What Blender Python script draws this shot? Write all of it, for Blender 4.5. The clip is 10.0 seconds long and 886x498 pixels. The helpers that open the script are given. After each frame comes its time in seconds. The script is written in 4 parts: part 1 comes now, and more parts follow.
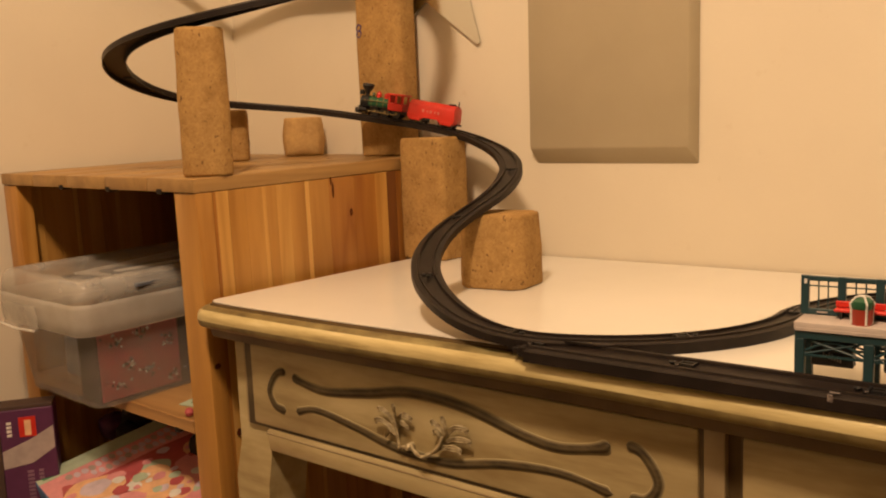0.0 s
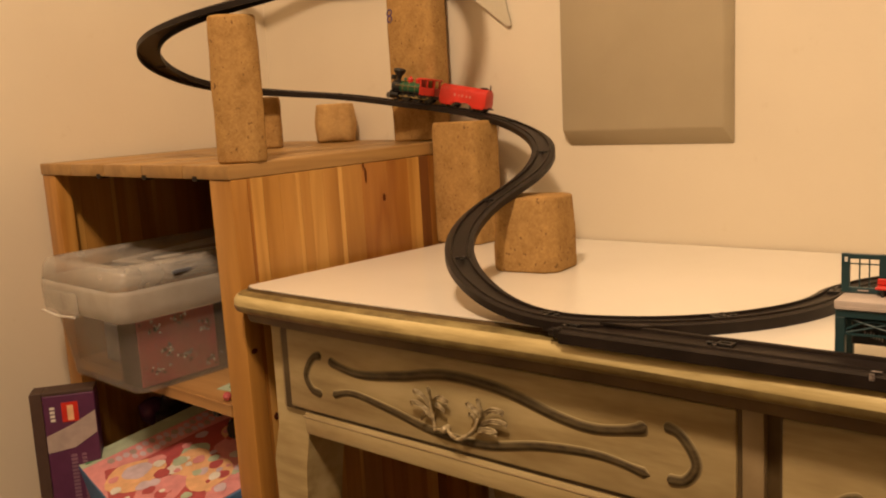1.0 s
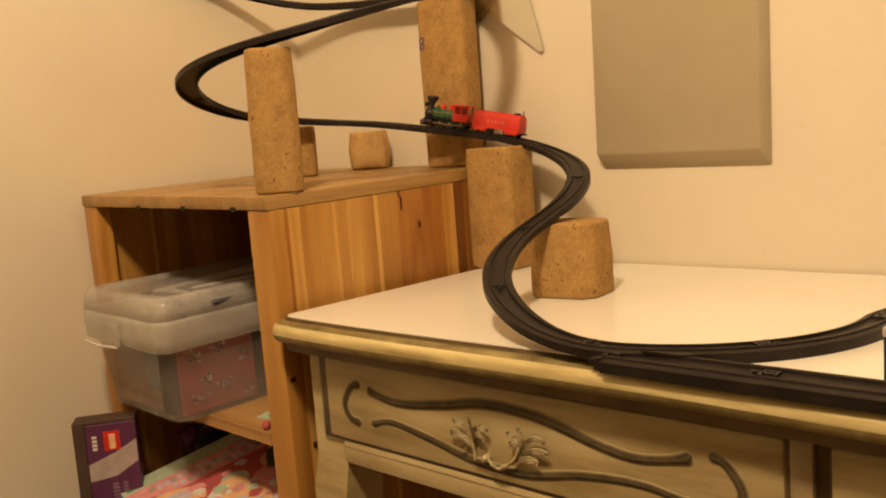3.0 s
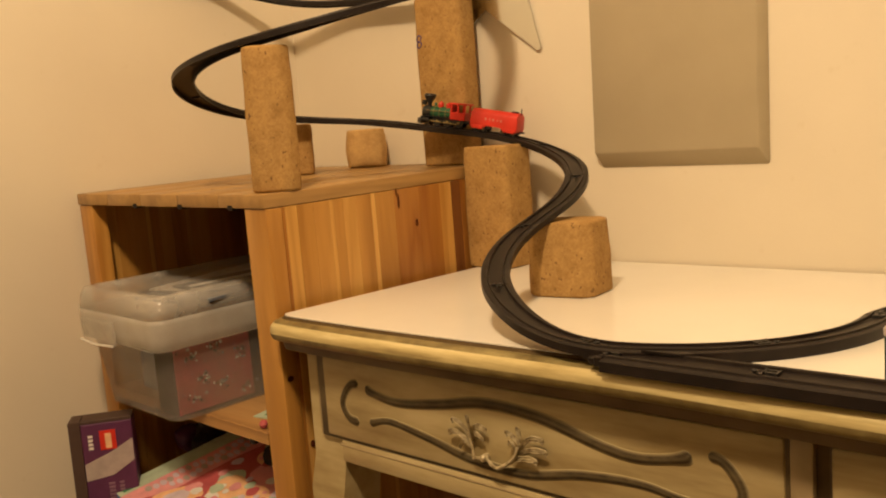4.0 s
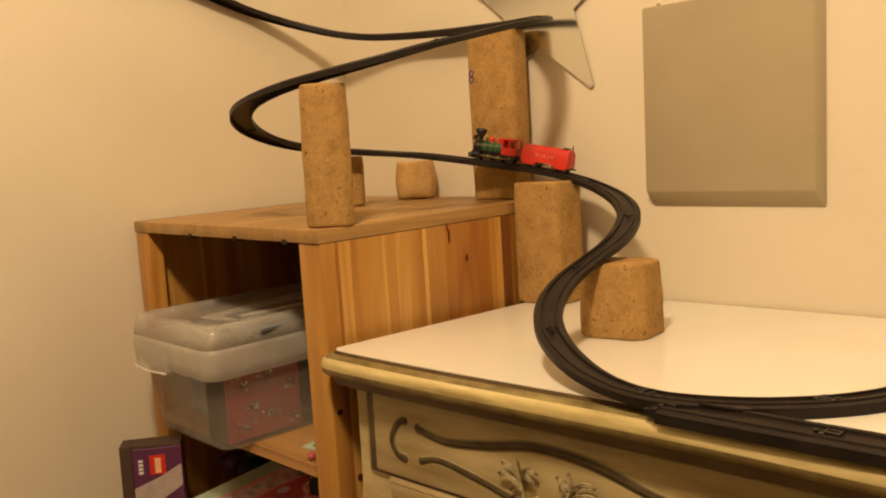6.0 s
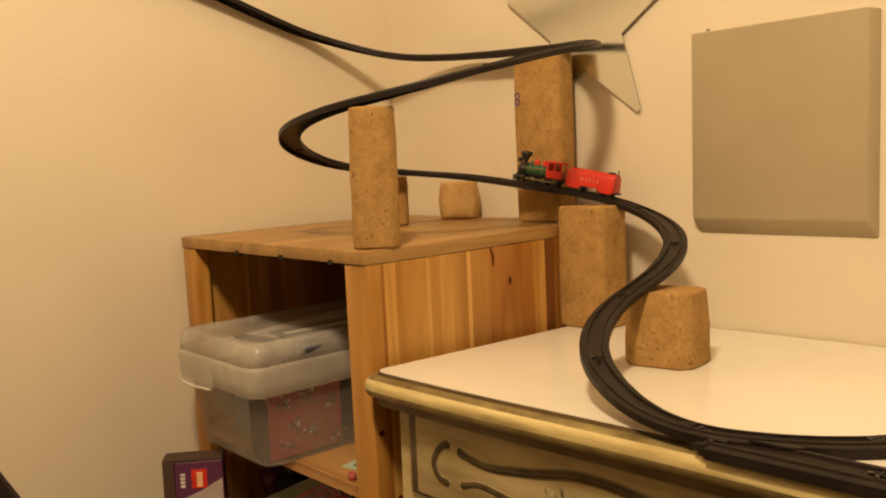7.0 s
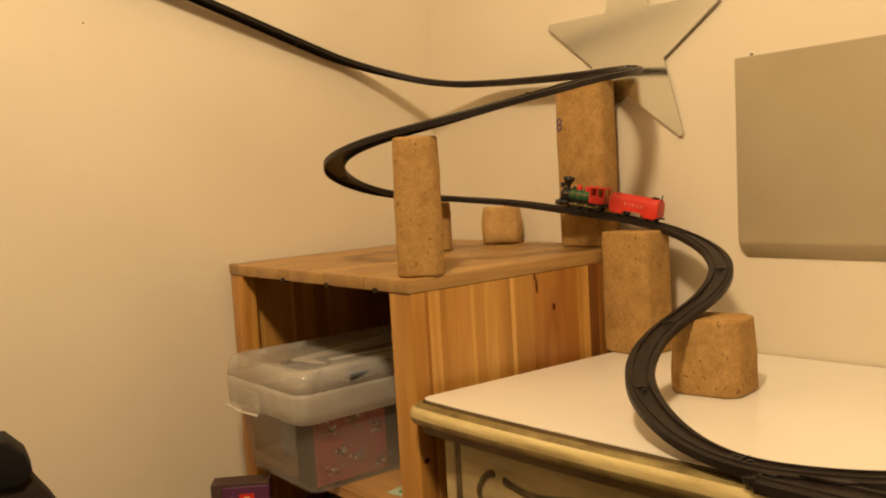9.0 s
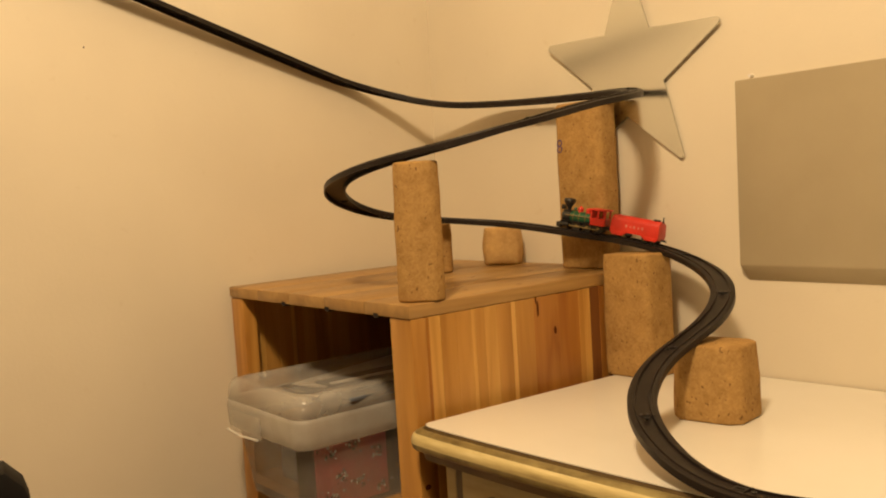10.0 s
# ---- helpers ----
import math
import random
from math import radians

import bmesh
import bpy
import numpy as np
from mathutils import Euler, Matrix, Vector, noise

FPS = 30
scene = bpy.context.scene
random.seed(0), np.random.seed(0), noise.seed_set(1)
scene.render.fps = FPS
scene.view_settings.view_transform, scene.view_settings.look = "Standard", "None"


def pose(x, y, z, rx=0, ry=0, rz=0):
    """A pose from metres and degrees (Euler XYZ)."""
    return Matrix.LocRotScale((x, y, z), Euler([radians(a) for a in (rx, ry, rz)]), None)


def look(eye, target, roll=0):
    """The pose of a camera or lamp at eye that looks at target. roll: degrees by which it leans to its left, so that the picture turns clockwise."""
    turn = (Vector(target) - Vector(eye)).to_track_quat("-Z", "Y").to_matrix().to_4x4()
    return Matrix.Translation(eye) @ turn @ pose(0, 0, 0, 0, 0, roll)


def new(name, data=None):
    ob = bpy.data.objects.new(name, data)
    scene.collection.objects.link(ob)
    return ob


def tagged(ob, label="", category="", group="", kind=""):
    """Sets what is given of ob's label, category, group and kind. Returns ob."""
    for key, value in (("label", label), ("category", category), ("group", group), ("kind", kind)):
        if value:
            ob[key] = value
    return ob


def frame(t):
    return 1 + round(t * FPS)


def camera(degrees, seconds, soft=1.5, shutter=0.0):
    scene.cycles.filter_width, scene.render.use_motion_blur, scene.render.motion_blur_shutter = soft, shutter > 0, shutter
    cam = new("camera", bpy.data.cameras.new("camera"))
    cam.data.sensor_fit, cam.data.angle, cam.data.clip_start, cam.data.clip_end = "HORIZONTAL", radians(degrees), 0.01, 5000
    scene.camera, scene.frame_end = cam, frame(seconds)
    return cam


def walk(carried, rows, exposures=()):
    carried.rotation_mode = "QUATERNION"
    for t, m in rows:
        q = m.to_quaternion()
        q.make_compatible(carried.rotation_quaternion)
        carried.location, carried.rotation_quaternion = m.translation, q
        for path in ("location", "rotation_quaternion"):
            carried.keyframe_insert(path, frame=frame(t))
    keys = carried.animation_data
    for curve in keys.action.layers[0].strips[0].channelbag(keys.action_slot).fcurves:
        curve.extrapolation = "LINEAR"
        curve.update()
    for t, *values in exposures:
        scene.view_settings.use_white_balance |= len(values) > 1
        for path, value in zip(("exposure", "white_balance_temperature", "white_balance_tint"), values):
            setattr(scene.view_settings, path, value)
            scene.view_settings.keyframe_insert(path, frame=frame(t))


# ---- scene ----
cam = camera(54.0, 10.0, soft=2.0)
PATH = [
    (0, (0.769, -0.56, 0.932), (-0.482, 0.978, 0.666), -2.2),
    (0.5, (0.769, -0.561, 0.931), (-0.51, 0.95, 0.645), -2.6),
    (1, (0.768, -0.562, 0.929), (-0.537, 0.925, 0.636), -3.1),
    (1.5, (0.767, -0.564, 0.933), (-0.557, 0.911, 0.663), -3.1),
    (2, (0.765, -0.57, 0.939), (-0.591, 0.88, 0.701), -3.5),
    (3.5, (0.763, -0.565, 0.937), (-0.595, 0.883, 0.69), -4.3),
    (4, (0.76, -0.566, 0.938), (-0.591, 0.886, 0.69), -4.1),
    (4.5, (0.759, -0.567, 0.94), (-0.602, 0.879, 0.703), -3.8),
    (5, (0.757, -0.57, 0.946), (-0.614, 0.87, 0.727), -3.6),
    (5.5, (0.756, -0.572, 0.953), (-0.635, 0.849, 0.742), -3.6),
    (7, (0.746, -0.586, 0.974), (-0.727, 0.755, 0.807), -2.3),
    (7.5, (0.75, -0.586, 0.977), (-0.748, 0.731, 0.828), -2.3),
    (8, (0.749, -0.588, 0.98), (-0.764, 0.714, 0.84), -2.4),
    (8.5, (0.749, -0.592, 0.983), (-0.778, 0.695, 0.857), -2.6),
    (9, (0.749, -0.592, 0.987), (-0.788, 0.682, 0.864), -2.9),
    (9.5, (0.745, -0.59, 0.992), (-0.785, 0.694, 0.888), -3.1),
    (10, (0.747, -0.588, 1.001), (-0.792, 0.685, 0.907), -3.1),
]
EXPOSURES = [(0.0, -0.10, 6500, 19), (1.0, -0.10, 6500, 19), (2.0, 0.0, 6500, 14), (4.0, 0.03, 6500, 10), (5.5, 0.02, 6500, 9), (7.5, -0.03, 6500, 8), (10.0, -0.06, 6500, 7)]
walk(cam, [(t, look(eye, target, roll)) for t, eye, target, roll in PATH], EXPOSURES)

# ---------- world and light ----------
world = bpy.data.worlds.new("world")
scene.world = world
world.use_nodes = True
world.node_tree.nodes["Background"].inputs[0].default_value = (1.0, 0.72, 0.42, 1)
world.node_tree.nodes["Background"].inputs[1].default_value = 0.03

WALL_Y, WALL_X, DESK_Z = 0.4416, -0.507, 0.76


def lamp(name, at, watts, radius, colour):
    data = bpy.data.lights.new(name, "POINT")
    data.energy, data.shadow_soft_size, data.color = watts, radius, colour
    ob = new(name, data)
    ob.location = at
    return ob


lamp("ceiling_lamp_light", (0.60, -0.70, 1.97), 75, 0.085, (1.0, 0.722, 0.435))


# ---------- materials ----------
def material(name, rough=0.5, metal=0.0, spec=0.5):
    m = bpy.data.materials.new(name)
    m.use_nodes = True
    b = m.node_tree.nodes["Principled BSDF"]
    b.inputs["Roughness"].default_value = rough
    b.inputs["Metallic"].default_value = metal
    b.inputs["Specular IOR Level"].default_value = spec
    return m, m.node_tree, b


def node(nt, kind, **inputs):
    n = nt.nodes.new(kind)
    for k, v in inputs.items():
        n.inputs[k.replace("_", " ")].default_value = v
    return n


def ramp(nt, source, stops):
    r = nt.nodes.new("ShaderNodeValToRGB")
    e = r.color_ramp.elements
    while len(e) < len(stops):
        e.new(0.5)
    for item, (pos, col) in zip(e, stops):
        item.position, item.color = pos, (*col, 1)
    nt.links.new(source, r.inputs[0])
    return r.outputs[0]


def mixed(nt, fac, a, b, mode="MIX"):
    n = nt.nodes.new("ShaderNodeMix")
    n.data_type, n.blend_type = "RGBA", mode
    for sock, v in ((n.inputs[0], fac), (n.inputs[6], a), (n.inputs[7], b)):
        if hasattr(v, "is_linked"):
            nt.links.new(v, sock)
        else:
            sock.default_value = v if isinstance(v, (int, float)) else (*v, 1)
    return n.outputs[2]


def coords(nt, scale=(1, 1, 1), shift=False):
    tc = nt.nodes.new("ShaderNodeTexCoord")
    mp = nt.nodes.new("ShaderNodeMapping")
    mp.inputs["Scale"].default_value = scale
    nt.links.new(tc.outputs["Object"], mp.inputs["Vector"])
    if shift:
        info = nt.nodes.new("ShaderNodeObjectInfo")
        mul = nt.nodes.new("ShaderNodeVectorMath")
        mul.operation = "SCALE"
        mul.inputs[0].default_value = (7.3, 3.1, 5.7)
        nt.links.new(info.outputs["Random"], mul.inputs["Scale"])
        nt.links.new(mul.outputs[0], mp.inputs["Location"])
    return mp.outputs[0]


def noise_of(nt, vec, scale, detail=4, rough=0.55, distort=0.0):
    n = node(nt, "ShaderNodeTexNoise", Scale=scale, Detail=detail, Roughness=rough, Distortion=distort)
    nt.links.new(vec, n.inputs["Vector"])
    return n.outputs["Fac"]


def bump(nt, b, height, strength, distance=0.001):
    n = node(nt, "ShaderNodeBump", Strength=strength, Distance=distance)
    nt.links.new(height, n.inputs["Height"])
    nt.links.new(n.outputs[0], b.inputs["Normal"])


def spotted(name, base, low, high, rough=0.5, scale=30, fine=300, strength=0.2, metal=0.0, spec=0.5):
    """A painted or moulded surface: a base colour with cloudy variation and a fine grain in the relief."""
    m, nt, b = material(name, rough, metal, spec)
    v = coords(nt)
    c = ramp(nt, noise_of(nt, v, scale), [(0.3, low), (0.5, base), (0.72, high)])
    nt.links.new(c, b.inputs["Base Color"])
    bump(nt, b, noise_of(nt, v, fine, 2), strength, 0.0006)
    return m


def wall_paint():
    m, nt, b = material("cream_wall_paint", 0.75, 0, 0.25)
    v = coords(nt)
    c = ramp(nt, noise_of(nt, v, 3.0, 5), [(0.3, (0.70, 0.63, 0.50)), (0.7, (0.76, 0.69, 0.55))])
    spots = ramp(nt, noise_of(nt, v, 42, 2), [(0.70, (1, 1, 1)), (0.78, (0.965, 0.955, 0.935))])
    nt.links.new(mixed(nt, 1.0, c, spots, "MULTIPLY"), b.inputs["Base Color"])
    bump(nt, b, noise_of(nt, v, 180, 4), 0.25, 0.0008)
    return m


def wood(name, dark, mid, light, along="Z", rough=0.45, tint=0.5, scale=1.0):
    """Pine: stretched rings and fine fibres along one axis; each board has a tint of its own."""
    m, nt, b = material(name, rough, 0, 0.4)
    s = {"X": (1.0, 13, 13), "Y": (13, 1.0, 13), "Z": (13, 13, 1.0)}[along]
    v = coords(nt, tuple(a * scale for a in s), shift=True)
    rings = noise_of(nt, v, 1.0, 3, 0.5, 1.2)
    fib = coords(nt, tuple(a * 9 * scale for a in s), shift=True)
    c = ramp(nt, rings, [(0.28, light), (0.47, mid), (0.56, dark), (0.66, mid), (0.8, light)])
    f = ramp(nt, noise_of(nt, fib, 1.0, 3), [(0.3, (0.90, 0.87, 0.83)), (0.65, (1.03, 1.02, 1.0))])
    c = mixed(nt, 1.0, c, f, "MULTIPLY")
    info = nt.nodes.new("ShaderNodeObjectInfo")
    t = ramp(nt, info.outputs["Random"], [(0.0, (0.78, 0.66, 0.50)), (0.45, (1.0, 0.93, 0.85)), (1.0, (1.2, 1.2, 1.15))])
    c = mixed(nt, tint, c, mixed(nt, 1.0, c, t, "MULTIPLY"))
    nt.links.new(c, b.inputs["Base Color"])
    bump(nt, b, noise_of(nt, fib, 1.0, 2), 0.12, 0.0006)
    return m


def cork(name, low, mid, high, bits=1.0):
    """Pressed cork granules: light and dark crumbs, open pits, rounded wear."""
    m, nt, b = material(name, 0.85, 0, 0.2)
    v = coords(nt, shift=True)
    cells = node(nt, "ShaderNodeTexVoronoi", Scale=420.0)
    nt.links.new(v, cells.inputs["Vector"])
    grain = ramp(nt, cells.outputs["Color"], [(0.15, low), (0.5, mid), (0.85, high)])
    cloud = ramp(nt, noise_of(nt, v, 48, 5, 0.7), [(0.28, (0.76, 0.69, 0.60)), (0.5, (1.0, 0.97, 0.93)), (0.72, (1.18, 1.16, 1.08))])
    c = mixed(nt, 1.0, grain, cloud, "MULTIPLY")
    pits = noise_of(nt, coords(nt, (1.25, 1.25, 0.75), shift=True), 215, 1.5, 0.5)
    mask = ramp(nt, pits, [(0.66, (0, 0, 0)), (0.74, (1, 1, 1))])
    dark = mixed(nt, mask, c, (0.15, 0.078, 0.034))
    c = mixed(nt, bits, c, dark)
    nt.links.new(c, b.inputs["Base Color"])
    bump(nt, b, pits, -0.35, 0.0014)
    return m


def plain(name, colour, rough=0.5, metal=0.0, spec=0.5):
    m, nt, b = material(name, rough, metal, spec)
    v = coords(nt)
    lo, hi = tuple(c * 0.88 for c in colour), tuple(min(1, c * 1.1) for c in colour)
    nt.links.new(ramp(nt, noise_of(nt, v, 60, 3), [(0.3, lo), (0.7, hi)]), b.inputs["Base Color"])
    return m


def antique_gold():
    m, nt, b = material("antique_gold_paint", 0.36, 0.15, 0.6)
    v = coords(nt, (3, 30, 30))
    c = ramp(nt, noise_of(nt, v, 2.2, 5, 0.65), [(0.26, (0.24, 0.17, 0.065)), (0.42, (0.44, 0.35, 0.15)), (0.57, (0.60, 0.50, 0.24)), (0.74, (0.76, 0.66, 0.38))])
    rub = ramp(nt, noise_of(nt, coords(nt, (9, 30, 60)), 2.0, 4, 0.6), [(0.66, (1, 1, 1)), (0.74, (0.62, 0.5, 0.36))])
    nt.links.new(mixed(nt, 1.0, c, rub, "MULTIPLY"), b.inputs["Base Color"])
    nt.links.new(ramp(nt, noise_of(nt, coords(nt), 90, 3), [(0.3, (0.30,) * 3), (0.7, (0.46,) * 3)]), b.inputs["Roughness"])
    return m


def antique_cream():
    """Cream furniture paint with a brown wiped glaze in long strokes."""
    m, nt, b = material("antiqued_cream_paint", 0.45, 0, 0.4)
    v = coords(nt, (1.6, 10, 14))
    c = ramp(nt, noise_of(nt, v, 2.4, 5, 0.6), [(0.25, (0.26, 0.195, 0.088)), (0.45, (0.43, 0.352, 0.185)), (0.7, (0.52, 0.44, 0.25))])
    wash = ramp(nt, noise_of(nt, coords(nt, (5, 9, 16)), 1.3, 4, 0.6), [(0.32, (0.76, 0.70, 0.60)), (0.56, (1.06, 1.05, 1.02))])
    nt.links.new(mixed(nt, 1.0, c, wash, "MULTIPLY"), b.inputs["Base Color"])
    bump(nt, b, noise_of(nt, coords(nt, (20, 160, 160)), 2, 3), 0.12, 0.0006)
    return m


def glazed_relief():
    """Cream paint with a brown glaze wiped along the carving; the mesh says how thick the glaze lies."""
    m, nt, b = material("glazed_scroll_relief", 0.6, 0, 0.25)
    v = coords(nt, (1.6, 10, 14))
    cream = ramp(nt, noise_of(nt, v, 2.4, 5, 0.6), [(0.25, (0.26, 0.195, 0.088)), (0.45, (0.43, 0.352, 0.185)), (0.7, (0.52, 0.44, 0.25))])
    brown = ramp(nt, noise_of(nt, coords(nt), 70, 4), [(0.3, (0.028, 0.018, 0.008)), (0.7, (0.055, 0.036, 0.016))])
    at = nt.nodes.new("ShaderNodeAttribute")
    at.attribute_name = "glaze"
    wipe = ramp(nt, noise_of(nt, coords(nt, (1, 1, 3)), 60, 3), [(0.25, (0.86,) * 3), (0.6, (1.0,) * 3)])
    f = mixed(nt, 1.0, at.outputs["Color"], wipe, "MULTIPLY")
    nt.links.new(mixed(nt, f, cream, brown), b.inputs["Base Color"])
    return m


def clear_plastic(name, colour, rough, mix):
    """Milky clear plastic: part of the light goes straight through, part is scattered and shines."""
    m, nt, b = material(name, rough, 0, 0.5)
    b.inputs["Base Color"].default_value = (*colour, 1)
    b.inputs["Transmission Weight"].default_value = 0.0
    t = nt.nodes.new("ShaderNodeBsdfTransparent")
    t.inputs[0].default_value = (0.93, 0.92, 0.90, 1)
    mx = nt.nodes.new("ShaderNodeMixShader")
    v = coords(nt)
    f = ramp(nt, noise_of(nt, v, 14, 4), [(0.3, (mix - 0.08,) * 3), (0.7, (mix + 0.08,) * 3)])
    nt.links.new(f, mx.inputs[0])
    nt.links.new(t.outputs[0], mx.inputs[1])
    nt.links.new(b.outputs[0], mx.inputs[2])
    nt.links.new(mx.outputs[0], nt.nodes["Material Output"].inputs[0])
    return m


def mirror_acrylic():
    m, nt, b = material("mirror_acrylic", 0.17, 1.0)
    b.inputs["Base Color"].default_value = (0.72, 0.72, 0.68, 1)
    bump(nt, b, noise_of(nt, coords(nt), 9, 1), 0.05, 0.004)
    return m


def canvas_cloth():
    m, nt, b = material("raw_canvas", 0.9, 0, 0.15)
    v = coords(nt)
    c = ramp(nt, noise_of(nt, v, 6, 5), [(0.3, (0.37, 0.31, 0.205)), (0.7, (0.42, 0.355, 0.238))])
    nt.links.new(c, b.inputs["Base Color"])
    a = node(nt, "ShaderNodeTexWave", Scale=260.0, Distortion=0.6)
    nt.links.new(v, a.inputs["Vector"])
    bump(nt, b, a.outputs["Fac"], 0.25, 0.0005)
    return m


M_WALL = wall_paint()
# ceiling, far wall and floor are unseen; their darker colours cut bounce light
M_CEIL = spotted("dim_unseen_ceiling", (0.42, 0.37, 0.29), (0.39, 0.34, 0.26), (0.45, 0.40, 0.31), 0.8)
M_WALL_FAR = spotted("dim_unseen_wall", (0.42, 0.34, 0.23), (0.38, 0.30, 0.20), (0.46, 0.38, 0.26), 0.8, 4)
M_FLOOR = wood("floor_wood", (0.07, 0.038, 0.018), (0.10, 0.058, 0.028), (0.13, 0.078, 0.038), "X", 0.5)
M_WHITE = spotted("white_lacquer_top", (0.79, 0.765, 0.69), (0.76, 0.735, 0.655), (0.81, 0.785, 0.715), 0.22, 5, 40, 0.03)
M_GOLD = antique_gold()
M_CREAM = antique_cream()
M_WASH_SHADE = spotted("brown_washed_shaded_gold", (0.25, 0.195, 0.078), (0.15, 0.11, 0.042), (0.35, 0.285, 0.12), 0.4, 40, 300, 0.1, 0.25)
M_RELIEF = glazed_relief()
M_SCUFF = spotted("scuffed_grey_plastic", (0.16, 0.13, 0.115), (0.05, 0.04, 0.035), (0.30, 0.26, 0.23), 0.5, 400)
M_GLAZE = spotted("dark_brown_glaze", (0.085, 0.054, 0.021), (0.065, 0.041, 0.016), (0.12, 0.079, 0.033), 0.6, 25, 300, 0.2, 0, 0.2)
M_BRASS = spotted("worn_whitewashed_brass", (0.42, 0.345, 0.20), (0.17, 0.122, 0.06), (0.58, 0.50, 0.32), 0.42, 190, 500, 0.12, 0.1)
M_GAP = spotted("brown_wiped_gap", (0.085, 0.058, 0.026), (0.06, 0.04, 0.018), (0.13, 0.092, 0.044), 0.5, 25)
M_FILLET = spotted("brown_shaded_fillet", (0.135, 0.094, 0.047), (0.085, 0.058, 0.028), (0.19, 0.136, 0.07), 0.5, 14)
M_RAIL = spotted("brown_washed_cream", (0.33, 0.25, 0.135), (0.25, 0.185, 0.095), (0.40, 0.315, 0.175), 0.45, 18)
M_PINE = wood("orange_pine", (0.34, 0.155, 0.032), (0.46, 0.24, 0.058), (0.58, 0.335, 0.095), "Z", 0.3, 0.8)
M_PINE_PALE = wood("pale_pine_lath", (0.50, 0.27, 0.066), (0.60, 0.345, 0.095), (0.66, 0.40, 0.125), "Z", 0.3, 0.0)
M_PINE_MID = wood("amber_pine_lath", (0.36, 0.172, 0.036), (0.47, 0.245, 0.058), (0.54, 0.295, 0.078), "Z", 0.3, 0.15)
M_PINE_RED = wood("red_pine_lath", (0.30, 0.115, 0.022), (0.40, 0.178, 0.036), (0.46, 0.215, 0.047), "Z", 0.3, 0.1)
M_GAP_SHADE = wood("pine_gap_shade", (0.15, 0.055, 0.015), (0.20, 0.078, 0.022), (0.25, 0.10, 0.03), "Z", 0.35, 0.0)
M_BACK = spotted("brown_shaded_back", (0.085, 0.045, 0.022), (0.065, 0.034, 0.016), (0.11, 0.06, 0.03), 0.6, 12)
M_PINE_X = wood("pine_shelf_boards", (0.28, 0.15, 0.055), (0.42, 0.24, 0.09), (0.48, 0.29, 0.12), "X", 0.45, 0.3)
M_PINE_Y = wood("pine_top_boards", (0.33, 0.195, 0.07), (0.40, 0.245, 0.09), (0.47, 0.295, 0.115), "Y", 0.42, 0.22)
M_STAIN = plain("faint_knot", (0.24, 0.125, 0.05), 0.5)
M_KNOT = plain("dark_knot", (0.085, 0.024, 0.010), 0.8, 0, 0.1)
M_CORK = cork("pressed_cork", (0.35, 0.212, 0.076), (0.385, 0.236, 0.085), (0.42, 0.262, 0.097))
M_CORK_FINE = cork("fine_pressed_cork", (0.49, 0.315, 0.128), (0.51, 0.33, 0.137), (0.53, 0.35, 0.147), 0.03)
M_TRACK = spotted("black_track_plastic", (0.0150, 0.0104, 0.0084), (0.0112, 0.0078, 0.0064), (0.0215, 0.0152, 0.0124), 0.42, 40, 300, 0.15, 0, 0.24)
M_BLACK = plain("black_plastic", (0.014, 0.013, 0.013), 0.4)
M_GREEN = plain("green_plastic", (0.018, 0.10, 0.045), 0.35)
M_RED = plain("red_plastic", (0.62, 0.035, 0.02), 0.35)
M_GOLDTRIM = plain("dull_gold_trim", (0.26, 0.19, 0.07), 0.45, 0.4)
M_LETTER = plain("worn_pink_lettering", (0.62, 0.20, 0.15), 0.5)
M_DRUM = plain("brick_red_plastic", (0.36, 0.045, 0.025), 0.4)
M_TEAL = plain("dark_teal_plastic", (0.012, 0.045, 0.055), 0.4)
M_STONE = plain("grey_platform_plastic", (0.46, 0.40, 0.36), 0.6)
M_TUB = clear_plastic("clear_tub_plastic", (0.60, 0.56, 0.50), 0.14, 0.15)
M_LID = clear_plastic("frosted_lid_plastic", (0.80, 0.77, 0.71), 0.16, 0.25)
M_RIM = clear_plastic("milky_rim_plastic", (0.78, 0.75, 0.68), 0.2, 0.38)
M_LIP = clear_plastic("pale_lip_plastic", (0.85, 0.83, 0.78), 0.08, 0.6)
M_MIRROR = mirror_acrylic()
M_CANVAS = canvas_cloth()
M_PAPER = plain("white_paper", (0.72, 0.70, 0.66), 0.7)
M_CARD_BLUE = plain("blue_grey_card", (0.16, 0.18, 0.22), 0.6)
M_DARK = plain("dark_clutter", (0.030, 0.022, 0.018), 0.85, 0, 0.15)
M_VIOLET = plain("pale_violet_print", (0.24, 0.13, 0.20), 0.6)
M_MATT_BLACK = plain("matt_black", (0.010, 0.009, 0.009), 0.65, 0, 0.2)
M_PURPLE = plain("purple_carton", (0.105, 0.028, 0.088), 0.5)
M_BROWN_CARD = plain("brown_carton", (0.07, 0.04, 0.03), 0.7)
M_LABEL_GREY = plain("grey_label", (0.42, 0.36, 0.34), 0.6)
M_PINK = plain("pink_print", (0.40, 0.075, 0.085), 0.55)
M_ROSE = plain("rose_print", (0.74, 0.32, 0.34), 0.5)
M_MINT = plain("mint_print", (0.45, 0.55, 0.42), 0.5)
M_BLUE = plain("blue_print", (0.10, 0.24, 0.50), 0.5)
M_CRIMSON = plain("crimson_print", (0.48, 0.10, 0.11), 0.5)
M_PEACH = plain("peach_print", (0.82, 0.50, 0.28), 0.5)
M_LILAC = plain("lilac_print", (0.62, 0.52, 0.62), 0.5)
M_LEAF = plain("green_print", (0.03, 0.22, 0.09), 0.5)
M_WHITEP = plain("white_plastic", (0.75, 0.72, 0.68), 0.4)
